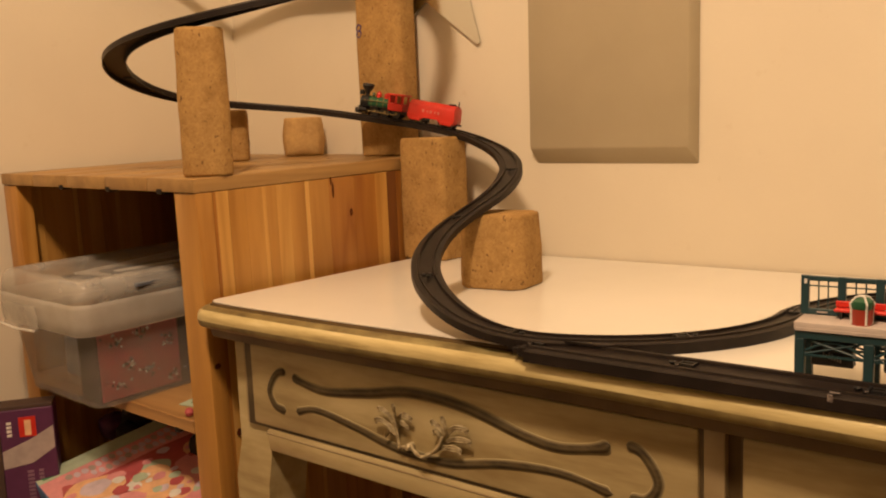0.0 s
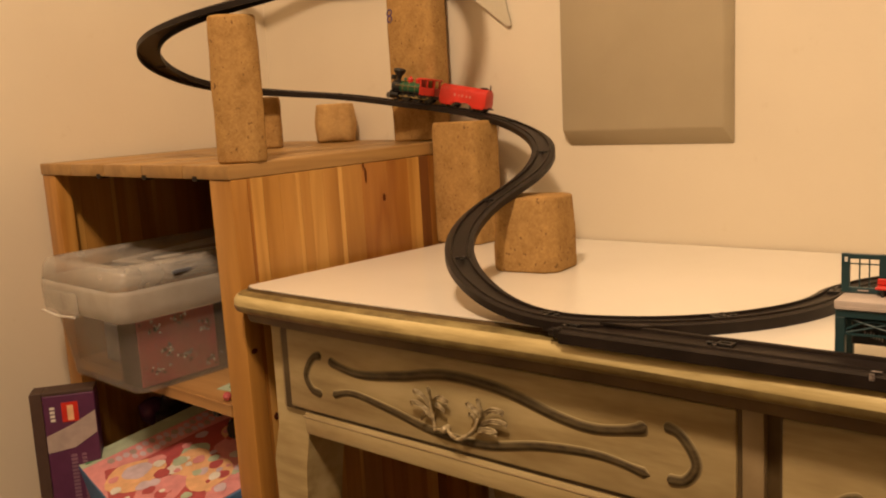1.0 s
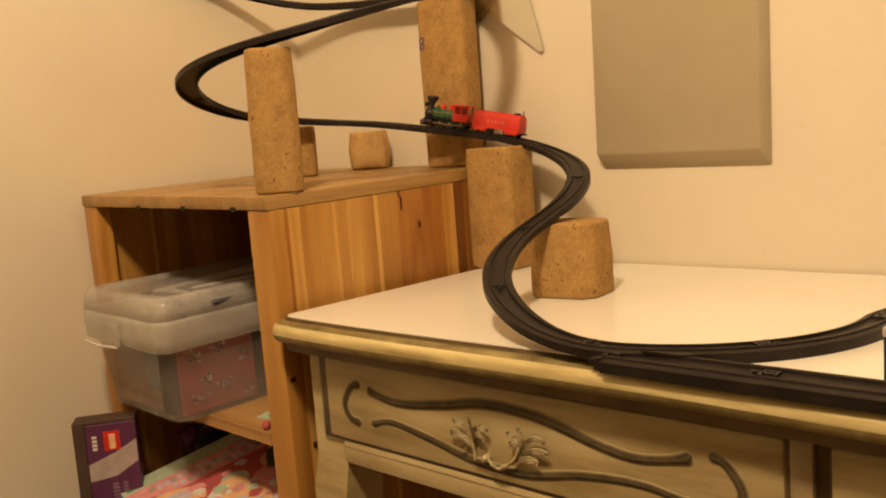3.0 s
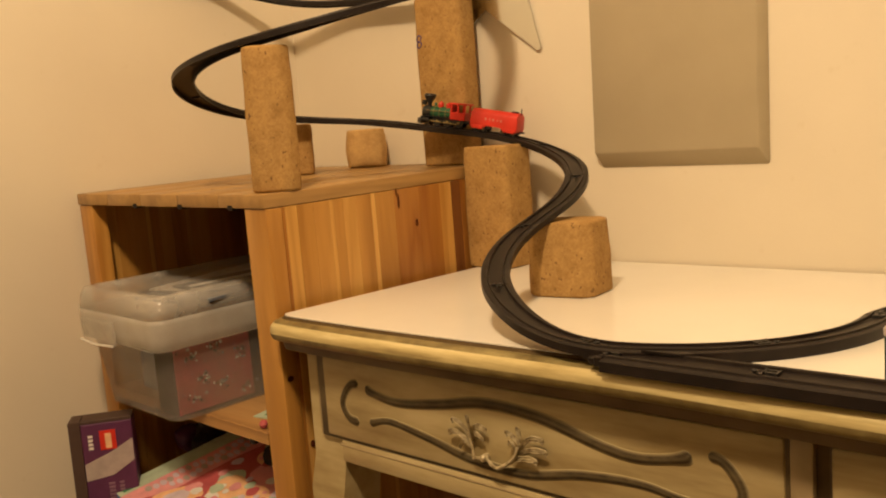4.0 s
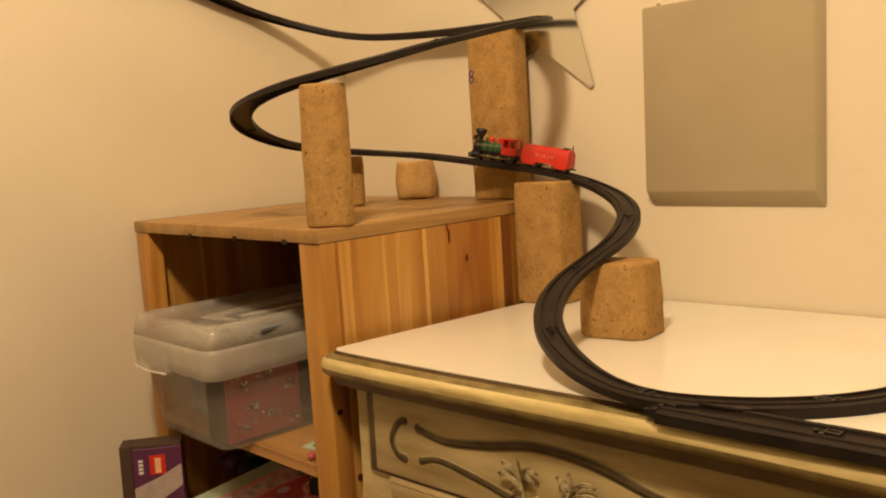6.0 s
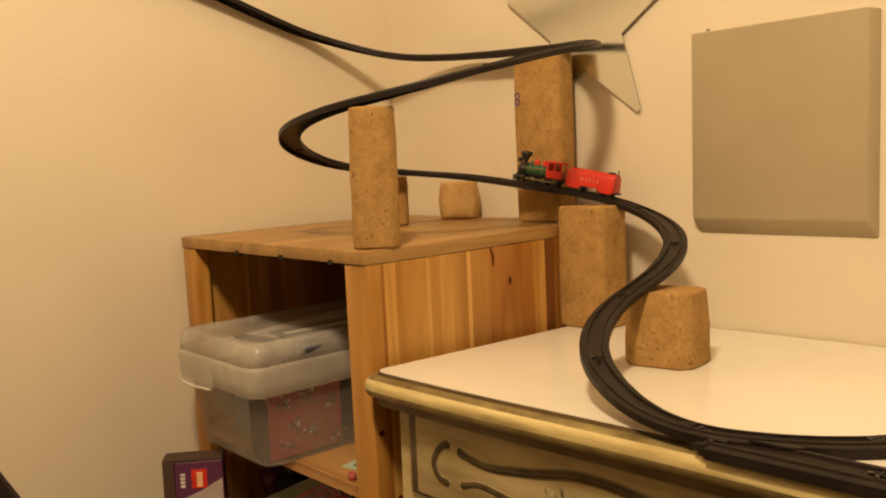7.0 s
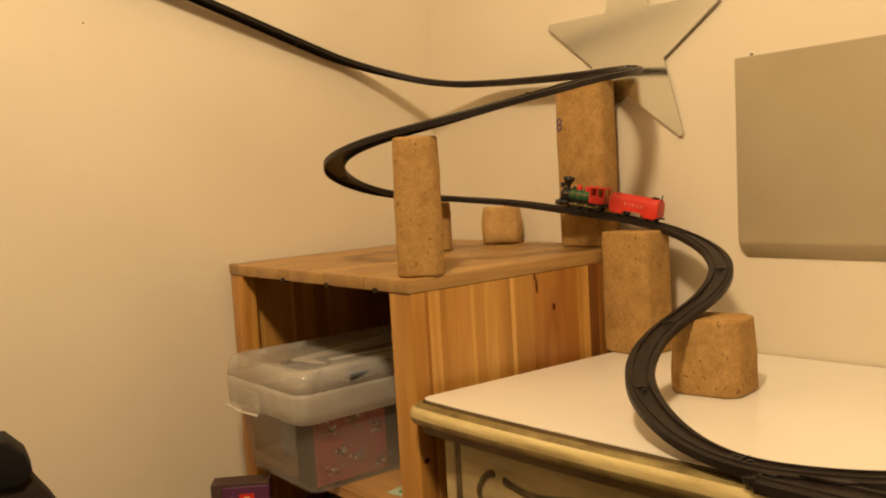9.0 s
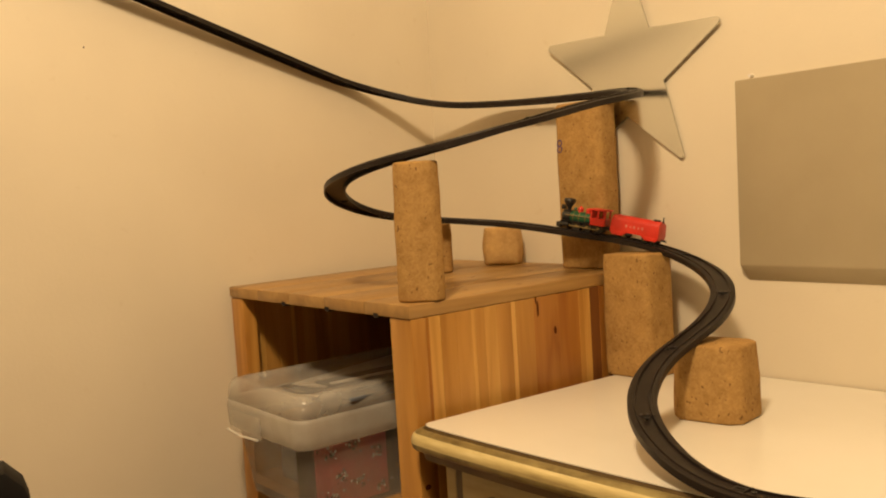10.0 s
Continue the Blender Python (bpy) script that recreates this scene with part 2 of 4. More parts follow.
M_INK = plain("violet_ink", (0.05, 0.03, 0.16), 0.6)


# ---------- building helpers ----------
def mesh_of(name, bm, mat, smooth=30):
    bmesh.ops.recalc_face_normals(bm, faces=bm.faces[:])
    me = bpy.data.meshes.new(name)
    bm.to_mesh(me)
    bm.free()
    if smooth:
        me.polygons.foreach_set("use_smooth", [True] * len(me.polygons))
        me.set_sharp_from_angle(angle=radians(smooth))
    me.materials.append(mat)
    return me


def part(name, bm, mat, parent=None, label="", m=None, smooth=30):
    ob = new(name, mesh_of(name, bm, mat, smooth))
    if parent is not None:
        ob.parent = parent
    if m is not None:
        ob.matrix_basis = m
    if label:
        ob["label"] = label
    return ob


def thing(name, m, label, category, group="", kind=""):
    ob = new(name)
    ob.empty_display_size = 0.02
    ob.matrix_basis = m
    return tagged(ob, label, category, group, kind)


def block(x0, x1, y0, y1, z0, z1, bevel=0.0, seg=2, bm=None, taper=1.0):
    """A box with rounded edges; taper scales its top."""
    b = bm if bm is not None else bmesh.new()
    cx, cy = (x0 + x1) / 2, (y0 + y1) / 2
    v = []
    for z, k in ((z0, 1.0), (z1, taper)):
        for x, y in ((x0, y0), (x1, y0), (x1, y1), (x0, y1)):
            v.append(b.verts.new((cx + (x - cx) * k, cy + (y - cy) * k, z)))
    f = [b.faces.new([v[i] for i in q]) for q in ((3, 2, 1, 0), (4, 5, 6, 7), (0, 1, 5, 4), (1, 2, 6, 5), (2, 3, 7, 6), (3, 0, 4, 7))]
    if bevel > 0:
        edges = {e for q in f for e in q.edges}
        bmesh.ops.bevel(b, geom=list(edges), offset=bevel, segments=seg, affect="EDGES", profile=0.5)
    return b


def prism(outline, z0, z1, bm=None, bevel=0.0, seg=2):
    b = bm if bm is not None else bmesh.new()
    lo = [b.verts.new((x, y, z0)) for x, y in outline]
    hi = [b.verts.new((x, y, z1)) for x, y in outline]
    n = len(outline)
    fs = [b.faces.new(lo[::-1]), b.faces.new(hi)]
    fs += [b.faces.new((lo[i], lo[(i + 1) % n], hi[(i + 1) % n], hi[i])) for i in range(n)]
    if bevel > 0:
        edges = {e for q in fs[:2] for e in q.edges}
        bmesh.ops.bevel(b, geom=list(edges), offset=bevel, segments=seg, affect="EDGES", profile=0.5)
    return b


def rod(a, c, r0, r1=None, n=10, bm=None):
    """A round bar from a to c."""
    b = bm if bm is not None else bmesh.new()
    a, c = Vector(a), Vector(c)
    q = (c - a).to_track_quat("Z", "Y").to_matrix()
    rings = []
    for p, r in ((a, r0), (c, r0 if r1 is None else r1)):
        rings.append([b.verts.new(p + q @ Vector((r * math.cos(2 * math.pi * i / n), r * math.sin(2 * math.pi * i / n), 0))) for i in range(n)])
    for i in range(n):
        b.faces.new((rings[0][i], rings[0][(i + 1) % n], rings[1][(i + 1) % n], rings[1][i]))
    b.faces.new(rings[0][::-1]), b.faces.new(rings[1])
    return b


def lathe(profile, n=20, bm=None, at=(0, 0, 0), axis="Z"):
    """Turns a profile of (radius, height) about an axis."""
    b = bm if bm is not None else bmesh.new()
    rings = []
    for r, h in profile:
        ring = []
        for i in range(n):
            c, s = r * math.cos(2 * math.pi * i / n), r * math.sin(2 * math.pi * i / n)
            p = {"Z": (c, s, h), "X": (h, c, s), "Y": (c, h, s)}[axis]
            ring.append(b.verts.new(Vector(at) + Vector(p)))
        rings.append(ring)
    for lo, hi in zip(rings, rings[1:]):
        for i in range(n):
            b.faces.new((lo[i], lo[(i + 1) % n], hi[(i + 1) % n], hi[i]))
    b.faces.new(rings[0][::-1]), b.faces.new(rings[-1])
    return b


def tube(points, radii, n=8, bm=None, squash=1.0, up=(0, -1, 0)):
    """A round or flattened bar along a polyline; squash flattens it along up."""
    b = bm if bm is not None else bmesh.new()
    pts = [Vector(p) for p in points]
    rings = []
    for i, p in enumerate(pts):
        d = (pts[min(i + 1, len(pts) - 1)] - pts[max(i - 1, 0)]).normalized()
        u = Vector(up) - d * d.dot(Vector(up))
        u = u.normalized() if u.length > 1e-5 else d.orthogonal().normalized()
        w = d.cross(u)
        r = radii[i] if isinstance(radii, (list, tuple)) else radii
        rings.append([b.verts.new(p + w * (r * math.cos(2 * math.pi * k / n)) + u * (r * squash * math.sin(2 * math.pi * k / n))) for k in range(n)])
    for lo, hi in zip(rings, rings[1:]):
        for k in range(n):
            b.faces.new((lo[k], lo[(k + 1) % n], hi[(k + 1) % n], hi[k]))
    b.faces.new(rings[0][::-1]), b.faces.new(rings[-1])
    return b


def spline(points, steps=8):
    """A smooth line through the points (Catmull-Rom)."""
    p = [Vector(q) for q in points]
    p = [2 * p[0] - p[1]] + p + [2 * p[-1] - p[-2]]
    out = []
    for i in range(1, len(p) - 2):
        for k in range(steps):
            t = k / steps
            a, b_, c, d = p[i - 1], p[i], p[i + 1], p[i + 2]
            out.append(0.5 * (2 * b_ + (c - a) * t + (2 * a - 5 * b_ + 4 * c - d) * t * t + (3 * b_ - a - 3 * c + d) * t ** 3))
    return out + [p[-2]]


# ---------- the room ----------
ROOM = (-0.507, 3.0, -3.2, 0.4416, 0.0, 2.45)
x0, x1, y0, y1, z0, z1 = ROOM
for nm, bm, mat, lab in (
    ("wall_back", block(x0 - 0.1, x1 + 0.1, y1, y1 + 0.1, z0, z1), M_WALL, "cream painted wall with a canvas and a mirror"),
    ("wall_left", block(x0 - 0.1, x0, y0, y1, z0, z1), M_WALL, "cream painted wall beside the pine cabinet"),
    ("wall_right", block(x1, x1 + 0.1, y0, y1, z0, z1), M_WALL_FAR, "unseen wall closing the room, tan to cut bounce light"),
    ("wall_front", block(x0 - 0.1, x1 + 0.1, y0 - 0.1, y0, z0, z1), M_WALL, "cream painted wall closing the room"),
    ("floor", block(x0 - 0.1, x1 + 0.1, y0 - 0.1, y1 + 0.1, -0.1, z0), M_FLOOR, "unseen floor of the room, dark brown to cut bounce light"),
    ("ceiling", block(x0 - 0.1, x1 + 0.1, y0 - 0.1, y1 + 0.1, z1, z1 + 0.1), M_CEIL, "unseen ceiling of the room, beige to cut bounce light"),
):
    tagged(part(nm, bm, mat, smooth=0), lab, nm.split("_")[0], kind="structure")

# ---------- the desk ----------
DESK_X1 = 1.12
desk = thing("desk", pose(0, 0, 0), "cream french provincial desk with gold edge and carved drawers", "desk")


def lip_y(x):
    """The gently curved front edge of the desk top."""
    return -0.003 * math.sin((x + 0.02) * math.pi / 0.30) * (1 if x < 0.6 else 0.5)


def desk_outline(grow):
    """The outline of the top, from the back left round the front to the back right; grow pushes it outwards."""
    pts = [(-0.020 - grow * 0.7, WALL_Y - 0.004)]
    pts += [(-0.020 - grow * 0.7, 0.03)]
    for a in range(0, 91, 15):
        r = radians(a)
        pts.append((-0.020 - grow * 0.7 + (0.018 + grow * 0.5) * (1 - math.cos(r)), 0.012 - grow * 0.3 - (0.012 + grow * 0.7) * math.sin(r)))
    n = 40
    for i in range(1, n + 1):
        x = 0.0 + (DESK_X1 - 0.0) * i / n
        pts.append((x, lip_y(x) - grow))
    pts += [(DESK_X1, WALL_Y - 0.004)]
    return pts


part("top", prism(desk_outline(0.0), 0.742, DESK_Z), M_WHITE, desk, "white lacquered desk top")


def edge_strip(prof):
    """A profile of (outward, height) swept round the left and front of the top."""
    b = bmesh.new()
    rows = []
    for g, z in prof:
        rows.append([b.verts.new((x, y, z)) for x, y in desk_outline(g)[:-1]])
    for lo, hi in zip(rows, rows[1:]):
        for i in range(len(lo) - 1):
            b.faces.new((lo[i], lo[i + 1], hi[i + 1], hi[i]))
    return b


part("edge_cove", edge_strip([(0.0, 0.7588), (0.0008, 0.7592), (0.0012, 0.7578), (0.0022, 0.7567), (0.0035, 0.7562)]), M_GLAZE, desk, "dark glazed cove round the top")
# brown above and below narrows the gold to a painted highlight band
part("edge_wash", edge_strip([(0.0035, 0.7562), (0.0062, 0.7560), (0.0088, 0.7553), (0.0105, 0.7545), (0.0132, 0.7533)]), M_WASH_SHADE, desk, "brown washed upper edge of the moulding")
part("edge_moulding", edge_strip([(0.0132, 0.7533), (0.0152, 0.7516), (0.0170, 0.7490), (0.0181, 0.7457), (0.0182, 0.7425)]), M_GOLD, desk, "worn antique gold rounded edge moulding")
# shade under the edge is put into the brown of these two strips
part("edge_under", edge_strip([(0.0182, 0.7425), (0.0177, 0.7397), (0.0167, 0.7373), (0.0152, 0.7352), (0.0115, 0.7335), (0.0070, 0.7325)]), M_WASH_SHADE, desk, "underside of the moulding, its shade put in as brown")
part("edge_fillet", edge_strip([(0.0070, 0.7325), (0.0050, 0.7300), (0.0040, 0.7250), (0.0030, 0.7222), (-0.0100, 0.7222)]), M_FILLET, desk, "brown fillet under the moulding with its shade in the colour")

FY = 0.012   # drawer fronts


def cab_leg(bm, cx, cy, w, top, flip=1):
    """A cabriole leg: square in plan, bowed out below the knee, narrowing to the foot."""
    prof = [(top, 1.0, 0), (0.60, 1.0, 0.0), (0.56, 1.05, 0.004), (0.50, 0.95, 0.006), (0.35, 0.7, 0.0), (0.15, 0.5, -0.004), (0.03, 0.5, 0.004), (0.0, 0.7, 0.01)]
    rows = []
    for z, k, off in prof:
        h = w / 2 * k
        rows.append([bm.verts.new((cx + sx * h - off * flip, cy + sy * h - off, z)) for sx, sy in ((-1, -1), (1, -1), (1, 1), (-1, 1))])
    for lo, hi in zip(rows, rows[1:]):
        for i in range(4):
            bm.faces.new((lo[i], lo[(i + 1) % 4], hi[(i + 1) % 4], hi[i]))
    bm.faces.new(rows[0]), bm.faces.new(rows[-1][::-1])
    return bm


for cx, cy, fl in ((0.024, 0.045, 1), (0.024, 0.415, 1), (DESK_X1 - 0.03, 0.045, -1), (DESK_X1 - 0.03, 0.415, -1)):
    part("leg", cab_leg(bmesh.new(), cx, cy, 0.052, 0.736, fl), M_CREAM, desk)
part("side_panel", block(0.002, 0.018, 0.071, 0.389, 0.60, 0.7358), M_CREAM, desk)
part("side_panel", block(DESK_X1 - 0.02, DESK_X1 - 0.004, 0.071, 0.389, 0.60, 0.7358), M_CREAM, desk)
part("back_panel", block(0.05, DESK_X1 - 0.056, 0.42, 0.434, 0.60, 0.7358), M_CREAM, desk)
part("top_rail", block(0.05, DESK_X1 - 0.056, 0.020, 0.040, 0.7190, 0.7358, 0.001), M_CREAM, desk)
part("bottom_rail", block(0.05, DESK_X1 - 0.056, 0.014, 0.040, 0.600, 0.6255, 0.003), M_CREAM, desk, "cream lower rail with a rounded edge")
part("divider", block(0.5335, 0.5500, 0.0135, 0.045, 0.6257, 0.7188, 0.002), M_RAIL, desk, "brown washed divider between the drawers")
part("divider_groove", block(0.5500, 0.5604, 0.0195, 0.045, 0.6257, 0.7188), M_GLAZE, desk, "dark glazed groove beside the divider")
part("side_bead", block(0.0165, 0.0198, 0.0150, 0.0195, 0.6257, 0.7188, 0.0008, 1), M_RAIL, desk, "narrow bead beside the drawer")
part("rail_bead", rod((0.0485, 0.0150, 0.6195), (DESK_X1 - 0.056, 0.0150, 0.6195), 0.0016, None, 8), M_RAIL, desk, "brown bead along the lower rail")


UPPER = ((-0.182, 0.0215), (-0.172, 0.0165), (-0.135, 0.0120), (-0.080, 0.0190), (-0.022, 0.0290), (0.040, 0.0262), (0.100, 0.0125), (0.135, 0.0090), (0.170, 0.0155), (0.180, 0.0205))
LOWER = ((-0.180, -0.0170), (-0.148, -0.0100), (-0.095, -0.0175), (-0.040, -0.0280), (0.020, -0.0290), (0.080, -0.0170), (0.136, -0.0125), (0.182, -0.0190))
CURL = ((0.1935, 0.0235), (0.205, 0.0205), (0.215, 0.0100), (0.2195, -0.0030), (0.211, -0.0160), (0.1955, -0.0190))


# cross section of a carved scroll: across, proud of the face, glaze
# the middle is set paler to put light on the ridge into the glaze
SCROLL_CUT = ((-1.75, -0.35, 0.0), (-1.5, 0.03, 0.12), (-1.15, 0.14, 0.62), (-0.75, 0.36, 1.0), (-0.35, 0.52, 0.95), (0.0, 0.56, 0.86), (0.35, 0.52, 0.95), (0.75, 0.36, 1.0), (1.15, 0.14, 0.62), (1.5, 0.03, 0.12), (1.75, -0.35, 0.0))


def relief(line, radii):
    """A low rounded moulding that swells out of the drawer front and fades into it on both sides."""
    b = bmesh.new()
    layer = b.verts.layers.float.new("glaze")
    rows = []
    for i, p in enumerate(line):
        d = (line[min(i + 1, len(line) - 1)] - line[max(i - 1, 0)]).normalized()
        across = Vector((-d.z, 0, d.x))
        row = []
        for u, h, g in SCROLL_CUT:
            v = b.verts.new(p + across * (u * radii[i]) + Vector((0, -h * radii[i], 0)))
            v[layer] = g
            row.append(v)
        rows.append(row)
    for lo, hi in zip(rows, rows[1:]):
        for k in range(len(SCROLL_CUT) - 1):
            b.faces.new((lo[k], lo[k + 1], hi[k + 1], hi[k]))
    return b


def drawer(ax, bx, drop=0.0):
    """A drawer front; drop sets its carving lower on a taller front."""
    d = d_front = part("drawer", block(ax, bx, FY, FY + 0.02, 0.6285 - drop, 0.7165, 0.0035, 2), M_CREAM, desk, "cream drawer front with brown scroll carving")
    part("drawer_gap", block(ax - (0.0105 if ax < 0.5 else 0.0012), bx + (0.0024 if bx < 0.6 else 0.004), FY + 0.0026, FY + 0.018, 0.6258, 0.7185), M_GAP, desk, "brown glazed gap round the drawer")
    c = (ax + bx) / 2

    def scroll(points, r, s=1, bulb=0.35):
        line = spline([(c + s * u, FY, 0.670 - drop + w) for u, w in points], 9)
        n = len(line)
        run = [0.0]
        for p, q in zip(line, line[1:]):
            run.append(run[-1] + (q - p).length)
        rad = []
        for d in run:
            t = d / run[-1]
            k = 0.74 + 0.26 * math.sin(math.pi * t) + bulb * math.exp(-((1 - t) * run[-1] / 0.012) ** 2) + 0.3 * math.exp(-(d / 0.010) ** 2)
            e = min(1.0, min(d, run[-1] - d) / (r * 1.4))
            rad.append(r * k * math.sqrt(max(0.004, 1 - (1 - e) ** 2)))
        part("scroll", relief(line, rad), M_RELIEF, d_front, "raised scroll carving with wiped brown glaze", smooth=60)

    scroll(UPPER, 0.0041)
    scroll(LOWER, 0.0034)
    for s in (-1, 1):
        scroll(CURL, 0.0034, s)
    pull_at(d, c, 0.668 - drop)
    return d


def frond(b, points, width, y, lobes=3.0):
    """One acanthus leaf along a curved rib: hollow blade, lobed rims, the tip rolled into a bead."""
    line = spline([(u, y - 0.0030 * math.sin(math.pi * 0.8 * i / (len(points) - 1)), w) for i, (u, w) in enumerate(points)], 6)
    n = len(line) - 1
    rows = []
    for i, p in enumerate(line):
        t = i / n
        d = (line[min(i + 1, n)] - line[max(i - 1, 0)]).normalized()
        side = Vector((d.z, 0, -d.x)).normalized()
        w = width * (0.25 + 0.75 * math.sin(math.pi * (0.06 + 0.80 * t)) ** 0.9) * (1 + 0.28 * abs(math.sin(t * math.pi * lobes)) - 0.14)
        rows.append([b.verts.new(p + side * (w * u) + Vector((0, h, 0))) for u, h in ((-1, 0.0004), (-0.72, -0.0012), (-0.35, 0.0003), (0.0, -0.0012), (0.35, 0.0003), (0.72, -0.0012), (1, 0.0004))])
    for lo, hi in zip(rows, rows[1:]):
        for k in range(6):
            b.faces.new((lo[k], lo[k + 1], hi[k + 1], hi[k]))
    return line[-1]


SPRAY_LEFT = (((-0.037, -0.004), (-0.044, 0.008), (-0.057, 0.013), 0.0027), ((-0.036, -0.008), (-0.049, 0.000), (-0.061, 0.001), 0.0036), ((-0.037, 0.000), (-0.029, 0.010), (-0.017, 0.010), 0.0036), ((-0.036, -0.007), (-0.031, 0.003), (-0.021, 0.002), 0.0028), ((-0.035, -0.013), (-0.043, -0.006), (-0.050, -0.011), 0.0026), ((-0.038, 0.004), (-0.037, 0.012), (-0.040, 0.019), 0.0016))
SPRAY_RIGHT = (((0.018, -0.006), (0.021, 0.003), (0.007, 0.0115), 0.0026), ((0.016, -0.007), (0.015, 0.000), (0.009, 0.004), 0.0020), ((0.018, -0.004), (0.023, 0.006), (0.022, 0.017), 0.0022), ((0.018, -0.004), (0.030, 0.008), (0.046, 0.011), 0.0038), ((0.017, -0.008), (0.031, -0.001), (0.049, 0.001), 0.0034), ((0.012, -0.014), (0.024, -0.010), (0.038, -0.009), 0.0040))


def pull_at(parent, cx, cz):
    """A bail handle hung between two sprays of curled leaves."""
    y = FY - 0.004

    def at(points, dy=0.0):
        return [(cx + u, y + dy, cz + w) for u, w in points]

    bail = spline(at(((-0.017, -0.0145), (-0.0145, -0.0190), (-0.010, -0.0225), (-0.004, -0.0238), (0.006, -0.0185), (0.016, -0.0095), (0.020, 0.000)), -0.004), 6)
    part("handle", tube(bail, [0.0017 - 0.0006 * abs(i / 36 - 0.4) for i in range(len(bail))], 8), M_BRASS, parent, "worn whitewashed handle with leaf ornaments")
    low = spline(at(((-0.034, -0.0215), (-0.029, -0.0200), (-0.022, -0.0185), (-0.016, -0.0200)), -0.002), 5)
    part("link", tube(low, 0.0014, 8), M_BRASS, parent)
    part("boss", lathe([(0.0001, -0.0050), (0.0022, -0.0046), (0.0034, -0.0030), (0.0036, 0.004)], 12, None, (cx - 0.022, y, cz - 0.0190), "Y"), M_BRASS, parent)
    for stalk, leaves in ((((-0.034, -0.0215), (-0.036, -0.009), (-0.0385, 0.006), (-0.0375, 0.016)), SPRAY_LEFT), (((-0.002, -0.0225), (0.012, -0.0150), (0.017, -0.006), (0.0225, 0.004)), SPRAY_RIGHT)):
        b = bmesh.new()
        line = spline(at(stalk, -0.001), 6)
        tube(line, [0.0017 - 0.0009 * i / (len(line) - 1) for i in range(len(line))], 7, b, 0.8)
        for p, q, r, w in leaves:
            hook = 0.0024 if r[0] > p[0] else -0.0024
            pts = [(cx + u, cz + v) for u, v in (p, q, (r[0] - hook, r[1]), (r[0], r[1] - 0.0030))]
            tip = frond(b, pts, w * 0.76, y)
            lathe([(0.0001, -0.0011), (0.0010, -0.0006), (0.0012, 0.0003), (0.0006, 0.0011), (0.0001, 0.0012)], 8, b, tip + Vector((0, -0.0006, -0.0006)), "Y")
        o = part("leaf_ornament", b, M_BRASS, parent, "whitewashed brass leaf spray", smooth=60)
        o.modifiers.new("thickness", "SOLIDIFY").thickness = 0.0005


drawer(0.031, 0.531)
drawer(0.5618, DESK_X1 - 0.062, 0.023)

# ---------- the pine cabinet ----------
CX0, CX1, CY0, CY1 = -0.492, -0.038, 0.006, 0.436
CTOP = 0.892
TILT_Y, TILT_X = 0.75, 1.15
CAB = pose(CX1, CY0, CTOP, TILT_X, TILT_Y, 0)
cabinet = thing("cabinet", CAB, "open pine cabinet with orange varnish and slatted side", "cabinet")
CW, CD = CX1 - CX0, CY1 - CY0


def on_cab(x, y, dz=0.0):
    """The height of the cabinet's top at a place of the plan."""
    p = CAB @ Vector((x - CX1, y - CY0, 0))
    return p.z + dz


H = 0.885
LEGS_Z = -H
# the top, front to back boards
n = 5
for i in range(n):
    a, c = -CW + CW * i / n, -CW + CW * (i + 1) / n
    part("top_board", block(a + 0.0002, c - 0.0002, 0.0, CD, -0.016, 0.0, 0.0016, 2), M_PINE_Y, cabinet)
# dowel slots under the front edge: dark blocks stand for the shade inside
for a in (-0.066, -0.175, -0.287):
    part("slot", block(a - 0.0045, a + 0.0045, -0.0006, 0.012, -0.0185, -0.0125), M_DARK, cabinet, "dark block for the shade in a small slot")
part("stile", block(-0.041, 0.0, 0.002, 0.024, LEGS_Z, -0.0165, 0.0012), M_PINE_MID, cabinet, "pine front stile")
part("stile", block(-CW, -CW + 0.038, 0.002, 0.024, LEGS_Z, -0.0165, 0.0015), M_PINE, cabinet, "pine front stile")
part("stile", block(-0.022, 0.0, CD - 0.05, CD - 0.002, LEGS_Z, -0.0165, 0.0015), M_PINE, cabinet)
part("stile", block(-CW, -CW + 0.022, CD - 0.05, CD - 0.002, LEGS_Z, -0.0165, 0.0015), M_PINE, cabinet)
# glued laths of the sides, pale, amber and red, from the front stile to the back one; the dark lath stands for a shaded
# gap
LATHS = ((0.0290, M_PINE_RED), (0.0460, M_PINE_PALE), (0.0700, M_PINE_MID), (0.0945, M_PINE_MID), (0.1010, M_PINE_PALE), (0.1160, M_PINE_MID), (0.1370, M_PINE_PALE), (0.1620, M_PINE_MID), (0.1690, M_PINE_PALE), (0.2020, M_PINE_MID), (0.2480, M_PINE_RED), (0.2880, M_PINE_RED), (0.2985, M_PINE_MID), (0.3110, M_PINE_PALE), (0.3300, M_GAP_SHADE), (CD - 0.0505, M_PINE_RED))
for side in (0, 1):
    y = 0.0247
    xa = -0.0172 if side == 0 else -CW + 0.002
    for end, mat in LATHS:
        part("side_board", block(xa, xa + 0.016, y, end - 0.00012, LEGS_Z + 0.05, -0.0165, 0.00025, 1), mat, cabinet)
        y = end
# the shade inside the cabinet is put into the dark brown of its back
part("back_panel", block(-CW + 0.024, -0.024, CD - 0.012, CD - 0.006, LEGS_Z + 0.05, -0.0165), M_BACK, cabinet, "cabinet back coloured dark brown for the shade inside")
